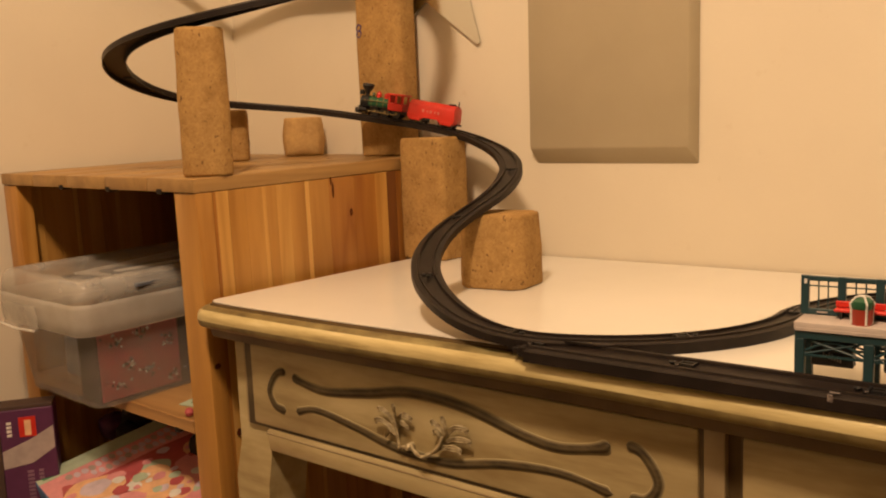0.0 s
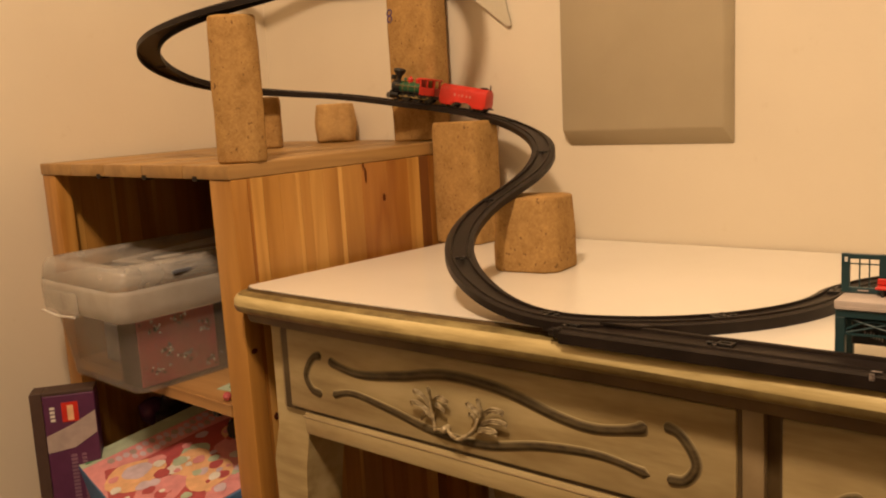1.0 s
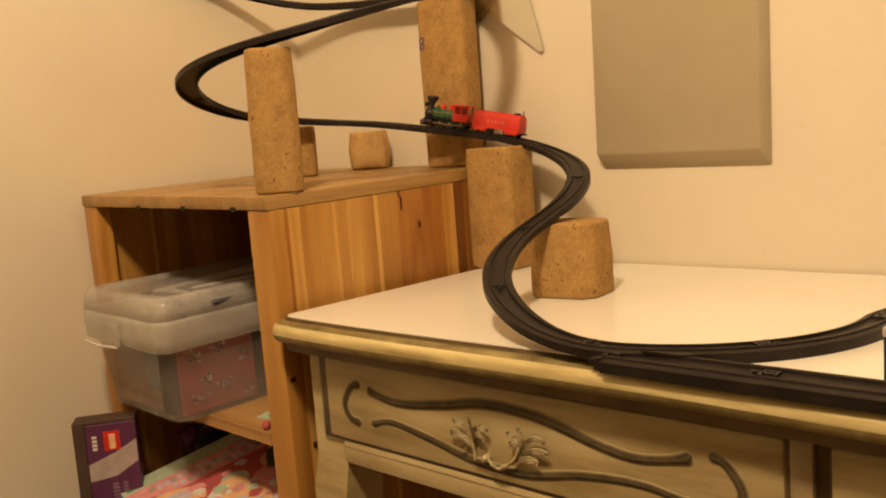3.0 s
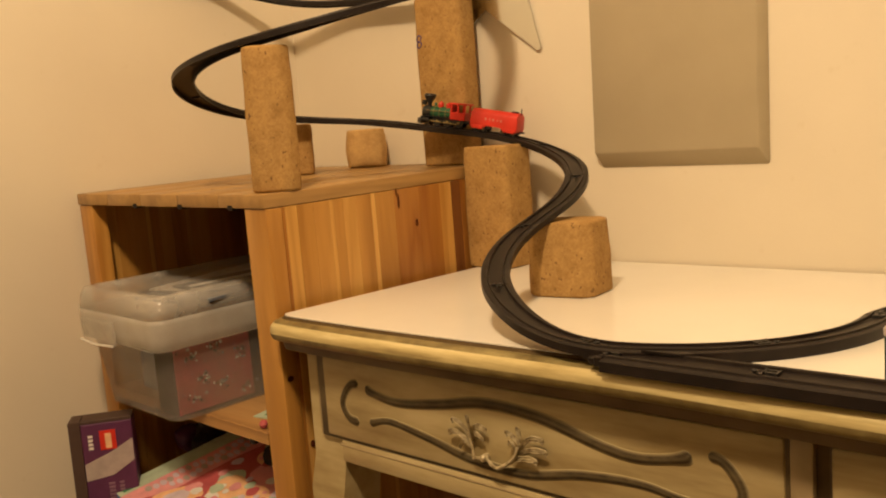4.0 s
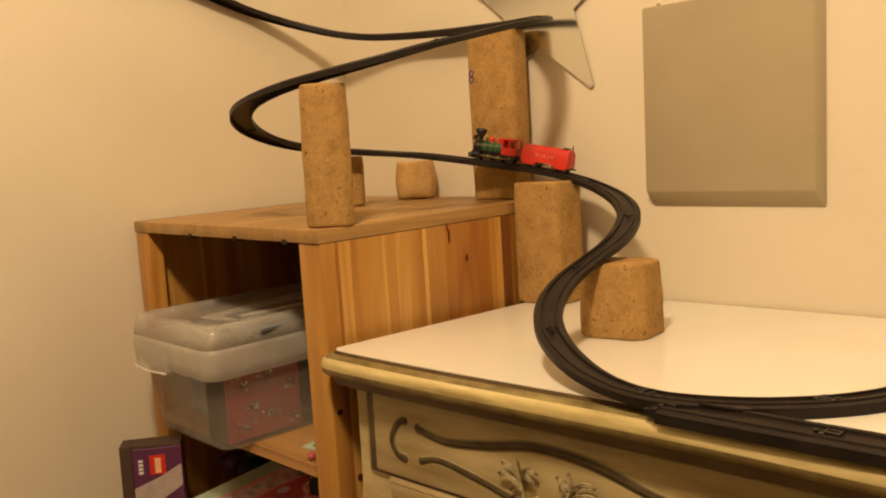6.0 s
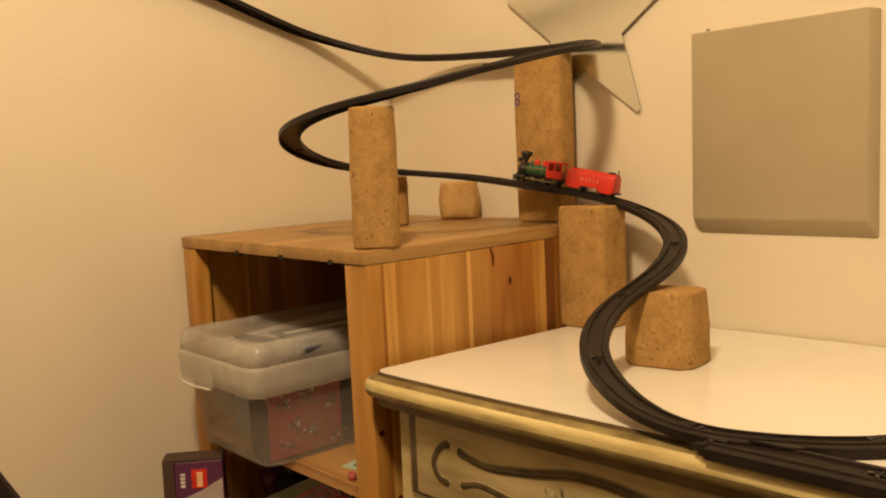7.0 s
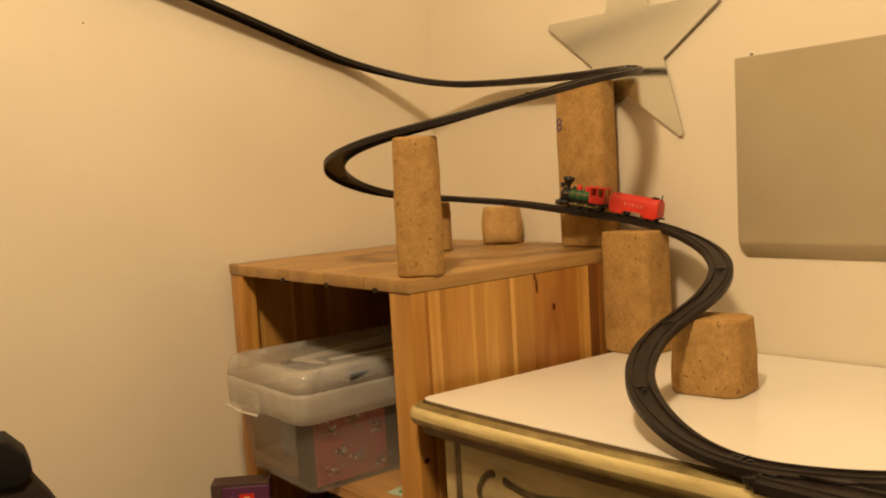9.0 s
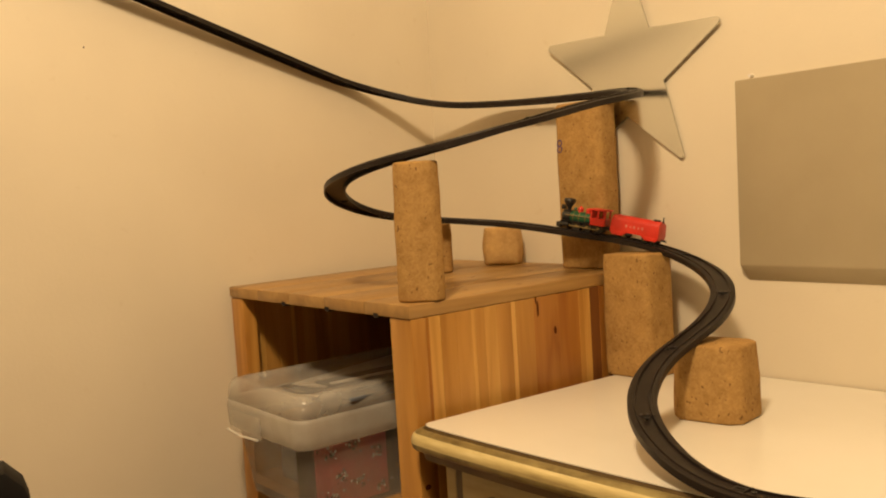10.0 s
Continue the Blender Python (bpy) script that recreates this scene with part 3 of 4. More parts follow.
for z in (-0.284, -0.492):
    for i in range(4):
        ya, yb = 0.001 + i * 0.092, 0.001 + (i + 1) * 0.092 - 0.002
        part("shelf_board", block(-CW + 0.04, -0.042, ya + (0.0 if i else 0.0), yb, z - 0.016, z, 0.0012, 1), M_PINE_X, cabinet)
    # shelf slots, their shade put in as dark blocks
    for a in (-0.075, -0.19, -0.30):
        part("slot", block(a - 0.004, a + 0.004, 0.0, 0.012, z - 0.020, z - 0.0145), M_DARK, cabinet)
for y, z, wide, high in ((0.240, -0.064, 0.75, 1.5), (0.035, -0.30, 1.0, 1.3), (0.209, -0.032, 0.55, 3.0), (0.206, -0.020, 0.4, 1.6), (0.012, -0.214, 1.3, 1.0)):
    part("knot", lathe([(0.0001, 0.0), (0.0034, 0.0002), (0.0036, -0.001)], 12, None, (0, 0, 0), "X"), M_KNOT, cabinet, "dark oval knot in the board", pose(-0.0010 if y > 0.024 and z > -0.2 else 0.0, y, z) @ Matrix.Diagonal((1, wide, high, 1)))

for x, y, r in ((-0.10, 0.16, 0.006), (-0.16, 0.24, 0.004), (-0.05, 0.13, 0.004), (-0.24, 0.12, 0.005), (-0.028, 0.205, 0.005), (-0.13, 0.33, 0.0045), (-0.19, 0.06, 0.004)):
    part("knot", lathe([(r * 1.0, -0.0008), (r * 0.9, 0.00025), (0.0001, 0.0003)], 14, None, (x, y, 0.0)), M_STAIN, cabinet, "faint brown knot in the top")

# ---------- cork blocks ----------
def cork_block(x, y, z, w, d, h, yaw, label, chamfer=0.012, mat=None, taper=1.0, group="cork blocks", bulge=0.02):
    """A pressed cork block with cut corners and worn edges."""
    b = bmesh.new()
    c = chamfer
    out = [(-w / 2 + c, -d / 2), (w / 2 - c, -d / 2), (w / 2, -d / 2 + c), (w / 2, d / 2 - c), (w / 2 - c, d / 2), (-w / 2 + c, d / 2), (-w / 2, d / 2 - c), (-w / 2, -d / 2 + c)]
    prism(out, 0, h, b)
    bmesh.ops.bevel(b, geom=b.edges[:], offset=0.0036, segments=3, affect="EDGES", profile=0.5)
    bmesh.ops.subdivide_edges(b, edges=[e for e in b.edges if abs(e.verts[0].co.z - e.verts[1].co.z) > h * 0.5], cuts=8)
    for v in b.verts:
        wide = 1 + bulge * math.sin(math.pi * v.co.z / h) - bulge * 0.5
        v.co.x *= wide
        v.co.y *= wide
        v.co += Vector((noise.noise(v.co * 28 + Vector((x * 50, 3, 0))), noise.noise(v.co * 28 + Vector((0, x * 50, 7))), 0)) * 0.0009
        v.co += Vector((noise.noise(v.co * 90), noise.noise(v.co * 90 + Vector((5, 0, 0))), 0)) * 0.0006
        k = 1 + (taper - 1) * v.co.z / h
        v.co.x *= k
        v.co.y *= k
    ob = part("cork_block", b, mat or M_CORK, None, "", pose(x, y, z, 0, 0, yaw))
    return tagged(ob, label, "block", group)


cork_block(0.212, 0.228, DESK_Z, 0.080, 0.072, 0.0815, 9, "short pressed cork block standing on the white desk", 0.012, None, 0.95)
cork_block(0.0030, 0.368, DESK_Z, 0.078, 0.062, 0.166, 0, "tall pressed cork block on the desk beside the cabinet", 0.006, None, 0.98)
cork_block(-0.063, 0.046, on_cab(-0.063, 0.046), 0.056, 0.046, 0.1640, 52, "tall slim cork block near the cabinet front corner", 0.011, None, 0.95)
cork_block(-0.309, 0.271, on_cab(-0.309, 0.271), 0.05, 0.05, 0.076, 50, "cork block standing behind the slim one on the cabinet", 0.006)
cork_block(-0.295, 0.402, on_cab(-0.295, 0.402), 0.064, 0.04, 0.061, 20, "small smooth barrel-shaped cork block on the cabinet", 0.010, M_CORK_FINE, 0.97, "cork blocks", 0.10)
cork_block(-0.108, 0.404, on_cab(-0.108, 0.404), 0.086, 0.046, 0.244, 2, "tallest cork block standing against the wall on the cabinet", 0.008)

b = bmesh.new()
for cz in (0.0045, -0.0045):
    ring = [(0.0042 * math.cos(a) + 0.0006 * math.sin(3 * a), 0.0, cz + 0.0044 * math.sin(a)) for a in [k * math.pi / 8 for k in range(17)]]
    tube(ring, 0.0009, 6, b)
tall = bpy.data.objects[[o.name for o in bpy.data.objects if o.get("label", "").startswith("tallest cork")][0]]
part("ink_mark", b, M_INK, tall, "violet ink mark", pose(-0.031, -0.0232, 0.182))

# ---------- the toy railway ----------
R = 0.173
# pieces of the line: turns with side (1 left, -1 right), degrees and radius; straight runs with their length
ARC = [("turn", -1, 186.0, R), ("run", 0.035), ("turn", 1, 110.1, R), ("run", 0.147), ("turn", 1, 251.8, R), ("run", 0.078), ("turn", 1, 89.1, 0.1661), ("run", 0.166), ("turn", 1, 91.8, 0.2052), ("run", 0.62)]
HEIGHTS = [0.7674, 0.8224, 0.8853, 0.9374, 0.9714, 0.9921, 1.0365, 1.0678, 1.1158, 1.1509, 1.1614, 1.1768, 1.2293, 1.2885, 1.3483]
LENGTH = sum(radians(a[2]) * a[3] if a[0] == "turn" else a[1] for a in ARC) - 0.22
FLAT = 0.30


def rail_line(step=0.006):
    """The centre line of the climbing track, as places and headings."""
    x, y, h = 0.371 + R * math.cos(radians(5)), 0.176 + R * math.sin(radians(5)), radians(-85)
    out, s = [(x, y, h, 0.0)], 0.0
    for piece in ARC:
        length = piece[3] * radians(piece[2]) if piece[0] == "turn" else piece[1]
        k = piece[1] / piece[3] if piece[0] == "turn" else 0.0
        n = max(1, round(length / step))
        for _ in range(n):
            d = length / n
            x += math.cos(h + k * d / 2) * d
            y += math.sin(h + k * d / 2) * d
            h += k * d
            s += d
            out.append((x, y, h, s))
    knots = np.linspace(FLAT, LENGTH, len(HEIGHTS))
    slope = (HEIGHTS[-1] - HEIGHTS[-2]) / (knots[1] - knots[0])
    ss = np.array([o[3] for o in out])
    zz = np.interp(ss, knots, HEIGHTS) + np.maximum(ss - LENGTH, 0) * slope
    w = 17
    zz = np.convolve(np.pad(zz, w // 2, mode="edge"), np.ones(w) / w, "valid")
    line = []
    for o, z in zip(out, zz):
        # the near side of the upper loop lies further in, over the slim cork block
        k = max(0.0, math.cos((o[3] - 1.62) * math.pi / 0.84)) ** 2 if abs(o[3] - 1.62) < 0.42 else 0.0
        # past the corner the track runs close along the wall
        q = min(1.0, max(0.0, (o[3] - 2.44) / 0.22))
        q = q * q * (3 - 2 * q)
        line.append((Vector((o[0] - 0.033 * k - 0.0145 * q, o[1] + 0.023 * k + 0.0072 * q, z + 0.0045 * k + 0.0034 * q)), o[2]))
    return line


# half section: bed, flange, outer wall, rail, sunken middle
SECTION = [(-0.0140, -0.0054), (-0.0140, 0.0012), (-0.0122, 0.0022), (-0.0086, 0.0022), (-0.0082, 0.0038), (-0.0064, 0.0038), (-0.0060, 0.0016), (0.0060, 0.0016), (0.0064, 0.0038), (0.0082, 0.0038), (0.0086, 0.0022), (0.0122, 0.0022), (0.0140, 0.0012), (0.0140, -0.0054), (0.0122, -0.0054), (0.0116, 0.0002), (-0.0116, 0.0002), (-0.0122, -0.0054)]


def track_section(line, parent, wide=1.0, drop=0.0, lean=0.0):
    """One piece of track; drop lets its skirts reach further down, lean tips it sideways."""
    b = bmesh.new()
    rows = []
    for p, h in line:
        side = Vector((math.sin(h), -math.cos(h), 0))
        rows.append([b.verts.new(p + side * (u * wide) + Vector((0, 0, w - lean * u - (drop if w < -0.004 else 0.0)))) for u, w in SECTION])
    n = len(SECTION)
    for lo, hi in zip(rows, rows[1:]):
        for i in range(n):
            b.faces.new((lo[i], lo[(i + 1) % n], hi[(i + 1) % n], hi[i]))
    b.faces.new(rows[0]), b.faces.new(rows[-1][::-1])
    ob = part("track_section", b, M_TRACK, parent, smooth=40)
    # joint clip at the section's end
    p, h = line[0]
    b = bmesh.new()
    for u in (-0.0030, 0.0030):
        block(u - 0.0012, u + 0.0012, 0.003, 0.010, 0.0016, 0.0040, 0, 1, b)
    block(-0.0052, 0.0052, 0.0105, 0.0120, 0.0016, 0.0040, 0, 1, b)
    block(-0.0052, 0.0052, 0.0008, 0.0022, 0.0016, 0.0040, 0, 1, b)
    lathe([(0.0016, 0.0016), (0.0026, 0.0034), (0.0022, 0.0037), (0.0012, 0.0032), (0.0001, 0.0022)], 12, b, (0, -0.0050, 0))
    for u in (-0.0073, 0.0073):
        block(u - 0.0014, u + 0.0014, -0.0004, 0.0004, 0.0030, 0.0042, 0, 1, b)
    m = Matrix.Translation(p) @ Matrix.Rotation(h - math.pi / 2, 4, "Z")
    part("joint_clip", b, M_BLACK, ob, "", m)
    pins = bmesh.new()
    for u in (-0.0073, 0.0073):
        block(u - 0.0005, u + 0.0005, 0.0006, 0.0030, 0.0036, 0.0041, 0, 1, pins)
    part("rail_pin", pins, M_SCUFF, ob, "worn grey rail pin", m)
    return ob


track = thing("toy_track", pose(0, 0, 0), "black plastic toy railway spiralling up over cork blocks", "toy track")
LINE = rail_line()
per = 23
for i in range(0, len(LINE) - 1, per):
    track_section(LINE[i:min(i + per, len(LINE) - 1) + 1], track, 1.0, 0.0019 if i < 2 * per else 0.0)
# the loop on the desk goes on behind the station
back = []
for i in range(40):
    a = radians(175 - i * 2.2)
    back.append((Vector((0.7157 + R * math.cos(a), 0.176 + R * math.sin(a), 0.7674)), a - math.pi / 2))
track_section(back[:21], track, 1.0, 0.0019)
track_section(back[20:], track, 1.0, 0.0019)
# the siding along the front edge
siding = []
for i in range(60):
    siding.append((Vector((0.404 + i * 0.0080, -0.0047, 0.7645)), 0.0))
for i in range(0, 59, 15):
    run = [(p + Vector((0, 0.0, 0.00012 * (i // 15))), h) for p, h in siding[i:min(i + 15, 59) + 1]]
    track_section(run, track, 1.06, 0.0016, 0.17)
# blunt stepped end of the siding
part("end_piece", block(0.3985, 0.4045, -0.0190, -0.0020, 0.7585, 0.7665, 0.0008, 1), M_TRACK, track, "blunt stepped end of the siding")
part("end_step", block(0.3925, 0.3987, -0.0172, -0.0040, 0.7595, 0.7650, 0.0008, 1), M_TRACK, track)
# switch plate, lever slot and tie bar where the loop leaves the siding
part("switch_plate", block(0.352, 0.398, -0.0042, 0.0060, 0.7686, 0.7704, 0.0005, 1), M_TRACK, track, "flat switch plate between the rails")
part("switch_slot", block(0.368, 0.390, -0.0006, 0.0026, 0.7704, 0.7708), M_BLACK, track, "dark slot of the switch")
part("switch_knob", lathe([(0.0030, 0.0), (0.0030, 0.0012), (0.0020, 0.0017), (0.0001, 0.0018)], 14, None, (0.359, 0.0010, 0.7703)), M_BLACK, track)
part("frog", prism([(0.430, -0.0010), (0.462, 0.0012), (0.470, 0.0070), (0.462, 0.0082)], 0.7688, 0.7710, None, 0.0003), M_TRACK, track, "raised frog of the switch")


# scuffed joiners between two sections of the siding
for nm, bm in (("front", block(-0.0016, 0.0016, -0.0152, -0.0142, -0.0030, 0.0018, 0.0003, 1)), ("top", block(-0.0012, 0.0050, -0.0125, -0.0105, 0.0020, 0.0028, 0.0003, 1)), ("back", block(-0.0010, 0.0010, 0.0110, 0.0128, 0.0020, 0.0042, 0.0003, 1))):
    part("rail_joiner", bm, M_SCUFF, track, "scuffed grey joiner between two sections", pose(0.6270, -0.0050, 0.7640))


def along(dist):
    """A place on the climbing line by its distance from the start."""
    i = dist / 0.006
    k = int(max(0, min(len(LINE) - 2, i)))
    p = LINE[k][0].lerp(LINE[k + 1][0], i - k)
    d = (LINE[k + 1][0] - LINE[k][0]).normalized()
    return p, d


def carriage_pose(d0, d1):
    a, b_ = along(d0)[0], along(d1)[0]
    m = (a + b_) / 2
    f = (b_ - a).normalized()
    side = f.cross(Vector((0, 0, 1))).normalized()
    up = side.cross(f)
    rot = Matrix((f, -side, up)).transposed().to_4x4()
    return Matrix.Translation(m + up * 0.0038) @ rot @ Matrix.Diagonal((1.06, 1.2, 1.08, 1))


def wheels(parent, places, r):
    for x in places:
        for s in (-1, 1):
            w = lathe([(0.0001, -0.0012), (r * 0.55, -0.0012), (r * 0.6, -0.0006), (r * 0.82, -0.0006), (r, -0.0012), (r, 0.0012), (0.0001, 0.0012)], 18, None, (x, s * 0.0068, r), "Y")
            wh = part("wheel", w, M_BLACK, parent)
            part("hub", lathe([(0.0001, -0.0018), (0.0016, -0.0016), (0.0018, 0.0016), (0.0001, 0.0018)], 10, None, (x, s * 0.0068, r), "Y"), M_GOLDTRIM, wh)


# the locomotive, pointing along +x
loco = thing("toy_locomotive", carriage_pose(0.950, 1.010), "green and red toy steam locomotive with black smokestack", "toy train")
part("frame", block(-0.034, 0.036, -0.0075, 0.0075, 0.0062, 0.0100, 0.001, 1), M_BLACK, loco)
part("boiler", lathe([(0.0001, -0.006), (0.0078, -0.006), (0.0080, 0.0), (0.0080, 0.022), (0.0078, 0.024), (0.0001, 0.024)], 22, None, (0, 0, 0.0172), "X"), M_GREEN, loco, "green boiler")
part("smokebox", lathe([(0.0001, 0.0242), (0.0084, 0.0242), (0.0084, 0.0350), (0.0074, 0.0362), (0.003, 0.0372), (0.0001, 0.0374)], 22, None, (0, 0, 0.0172), "X"), M_BLACK, loco, "black smokebox")
for x in (0.002, 0.011, 0.0195):
    part("boiler_band", lathe([(0.0082, x - 0.0004), (0.00835, x - 0.0004), (0.00835, x + 0.0004), (0.0082, x + 0.0004)], 22, None, (0, 0, 0.0172), "X"), M_GOLDTRIM, loco)
part("smokestack", lathe([(0.0032, 0.024), (0.0028, 0.0275), (0.0034, 0.030), (0.0074, 0.0362), (0.0082, 0.0384), (0.0070, 0.0408), (0.0040, 0.0412), (0.0038, 0.0400), (0.0001, 0.0398)], 20, None, (0.0295, 0, 0)), M_BLACK, loco, "black flared smokestack")
part("headlamp", block(0.0345, 0.0400, -0.003, 0.003, 0.0258, 0.0320, 0.0008, 1), M_BLACK, loco)
part("dome", lathe([(0.0036, 0.0240), (0.0034, 0.0275), (0.0040, 0.0282), (0.0034, 0.0302), (0.0012, 0.0314), (0.0012, 0.0326), (0.0001, 0.0328)], 18, None, (0.0125, 0, 0)), M_RED, loco, "red dome")
part("bell", lathe([(0.0010, 0.024), (0.0010, 0.0270), (0.0022, 0.0275), (0.0014, 0.0298), (0.0001, 0.0300)], 12, None, (0.0205, 0, 0)), M_GREEN, loco)
part("dome", lathe([(0.0040, 0.0236), (0.0040, 0.0275), (0.0046, 0.0283), (0.0030, 0.0305), (0.0001, 0.0312)], 18, None, (0.0005, 0, 0)), M_RED, loco, "red dome")


def cab():
    b = bmesh.new()
    block(-0.027, -0.0055, -0.0092, 0.0092, 0.0102, 0.0200, 0.0006, 1, b)
    for x in (-0.0262, -0.0165, -0.0068):
        for y in (-0.0084, 0.0084):
            block(x - 0.0011, x + 0.0011, y - 0.0008, y + 0.0008, 0.0199, 0.0300, 0, 1, b)
    block(-0.0075, -0.0060, -0.0088, 0.0088, 0.0199, 0.0300, 0, 1, b)
    return b


part("cab", cab(), M_RED, loco, "red cab with open windows")
part("cab_roof", prism([(-0.0295, -0.0108), (-0.0035, -0.0108), (-0.0035, 0.0108), (-0.0295, 0.0108)], 0.0298, 0.0320, None, 0.0009), M_RED, loco, "red cab roof")
part("cowcatcher", prism([(0.036, -0.0085), (0.046, 0.0), (0.036, 0.0085)], 0.0015, 0.0085, None, 0.0008), M_BLACK, loco, "black cowcatcher")
part("buffer_beam", block(0.0345, 0.0372, -0.0095, 0.0095, 0.0080, 0.0115, 0.0006, 1), M_BLACK, loco)
for s in (-1, 1):
    part("handrail", rod((-0.005, s * 0.0088, 0.0195), (0.030, s * 0.0088, 0.0195), 0.0005, None, 6), M_GOLDTRIM, loco)
    part("running_board", block(-0.005, 0.034, s * 0.0090 - 0.0022, s * 0.0090 + 0.0022, 0.0118, 0.0126), M_BLACK, loco)
    part("cylinder", lathe([(0.0001, 0.0235), (0.0034, 0.024), (0.0034, 0.034), (0.0001, 0.0345)], 14, None, (0, s * 0.0086, 0.0072), "X"), M_BLACK, loco)
    part("connecting_rod", rod((-0.016, s * 0.0090, 0.0048), (0.024, s * 0.0090, 0.0062), 0.0007, None, 6), M_GOLDTRIM, loco)
wheels(loco, (-0.018, -0.002, 0.013), 0.0066)
wheels(loco, (0.028,), 0.0038)

coach = thing("toy_tender", carriage_pose(0.879, 0.937), "red toy tender car coupled behind the locomotive", "toy train")
def tender_body():
    """Sides with an arch cut out of the skirt between the trucks."""
    b = bmesh.new()
    out = [(-0.034, 0.0050), (-0.013, 0.0050), (-0.010, 0.0088), (0.010, 0.0088), (0.013, 0.0050), (0.034, 0.0050), (0.0345, 0.0100), (0.034, 0.0235), (-0.034, 0.0235), (-0.0345, 0.0100)]
    prism(out, -0.0098, 0.0098, b, 0.0008)
    for v in b.verts:
        v.co = Vector((v.co.x, v.co.z, v.co.y))
    return b


part("body", tender_body(), M_RED, coach, "red tender body with arched skirt")


def hipped():
    b = bmesh.new()
    lo = [b.verts.new(p) for p in ((-0.034, -0.0098, 0.0232), (0.034, -0.0098, 0.0232), (0.034, 0.0098, 0.0232), (-0.034, 0.0098, 0.0232))]
    hi = [b.verts.new(p) for p in ((-0.033, -0.0052, 0.0285), (0.033, -0.0052, 0.0285), (0.033, 0.0052, 0.0285), (-0.033, 0.0052, 0.0285))]
    for i in range(4):
        b.faces.new((lo[i], lo[(i + 1) % 4], hi[(i + 1) % 4], hi[i]))
    b.faces.new(hi), b.faces.new(lo[::-1])
    bmesh.ops.bevel(b, geom=b.edges[:], offset=0.0008, segments=2, affect="EDGES", profile=0.5)
    return b


part("load_cover", hipped(), M_RED, coach, "red sloped cover")
part("hatch", lathe([(0.0050, 0.0284), (0.0052, 0.0296), (0.0040, 0.0304), (0.0001, 0.0306)], 16, None, (-0.025, 0, 0)), M_BLACK, coach, "black round hatch")
part("brake_wheel", rod((-0.0335, 0.0, 0.027), (-0.0335, 0.0, 0.0345), 0.0008, None, 8), M_BLACK, coach)
for x in (-0.021, 0.021):
    part("truck", block(x - 0.0105, x + 0.0105, -0.0088, 0.0088, 0.0030, 0.0085, 0.0012, 1), M_BLACK, coach)
    wheels(coach, (x - 0.0062, x + 0.0062), 0.0040)
for s in (-1, 1):
    for i, (w, h) in enumerate(((0.0026, 0.0040), (0.0018, 0.0036), (0.0030, 0.0042), (0.0016, 0.0038), (0.0028, 0.0044))):
        x = -0.0125 + i * 0.0056
        part("lettering_bar", block(x, x + w, s * 0.0100 - 0.0002, s * 0.0100 + 0.0002, 0.0150, 0.0150 + h * 0.8), M_LETTER, coach, "worn pale lettering bar")
    for x in (-0.0235, 0.0235):
        part("skirt", block(x - 0.0085, x + 0.0085, s * 0.0094 - 0.0010, s * 0.0094 + 0.0010, 0.0030, 0.0080, 0.0008, 1), M_RED, coach, "red skirt over the wheels")
part("coupler", rod((0.0335, 0, 0.0052), (0.040, 0, 0.0052), 0.0012, None, 8), M_BLACK, coach)
part("coupler", rod((-0.0335, 0, 0.0052), (-0.041, 0, 0.0052), 0.0012, None, 8), M_BLACK, coach)

# ---------- the station ----------
station = thing("toy_station", pose(0.596, 0.0095, DESK_Z, 0, 0, 3.3), "dark teal toy station with lattice walls and grey platform", "toy station")
SW, SD = 0.205, 0.0290
part("platform", block(0.0, SW, 0.0, SD, 0.0365, 0.0421, 0.0009, 2), M_STONE, station, "grey platform slab")
part("curb", block(0.0012, SW, -0.0008, 0.0005, 0.0366, 0.0384), M_STONE, station)
BAY = 0.0410


def diagonal(parent, xa, xb, y, za, zb, r=0.0008):
    """A crossed brace with a flat arch above it."""
    b = bmesh.new()
    rod((xa, y, za), (xb, y, zb), r, None, 6, b)
    rod((xa, y, zb), (xb, y, za), r, None, 6, b)
    m = (xa + xb) / 2
    tube(spline([(xa, y, za + 0.002), (m - 0.008, y, zb - 0.003), (m, y, zb - 0.0015), (m + 0.008, y, zb - 0.003), (xb, y, za + 0.002)], 5), r, 6, b)
    part("lattice", b, M_TEAL, parent)


for y in (0.0004, 0.0225):
    part("beam", block(0.0006, SW, y, y + 0.0045, 0.0310, 0.0364, 0.0004, 1), M_TEAL, station, "dark teal beam under the platform")
    part("tie", block(0.0062, SW, y + 0.0014, y + 0.0028, 0.0195, 0.0210), M_TEAL, station)
    for i in range(5):
        x = 0.0006 + i * BAY
        part("leg", block(x, x + 0.0060, y, y + 0.0055, 0.0, 0.0312, 0.0004, 1), M_TEAL, station)
        if i < 4:
            diagonal(station, x + 0.006, x + BAY, y + 0.0021, 0.0208, 0.0308)
part("sign_board", block(0.0088, 0.0345, 0.0085, 0.0180, 0.0125, 0.0305, 0.0006, 1), M_BLACK, station, "dark sign box between the legs")
part("sign_board", block(0.0520, 0.0765, 0.0085, 0.0180, 0.0125, 0.0305, 0.0006, 1), M_BLACK, station, "dark sign box between the legs")
for i in range(7):
    dz = -0.0005 * i
    part("mark", block(0.0165 + i * 0.0017, 0.0173 + i * 0.0017, 0.0080, 0.0084, 0.0185 + dz, 0.0225 + dz - 0.0014 * (i % 3 == 1)), M_LABEL_GREY, station)
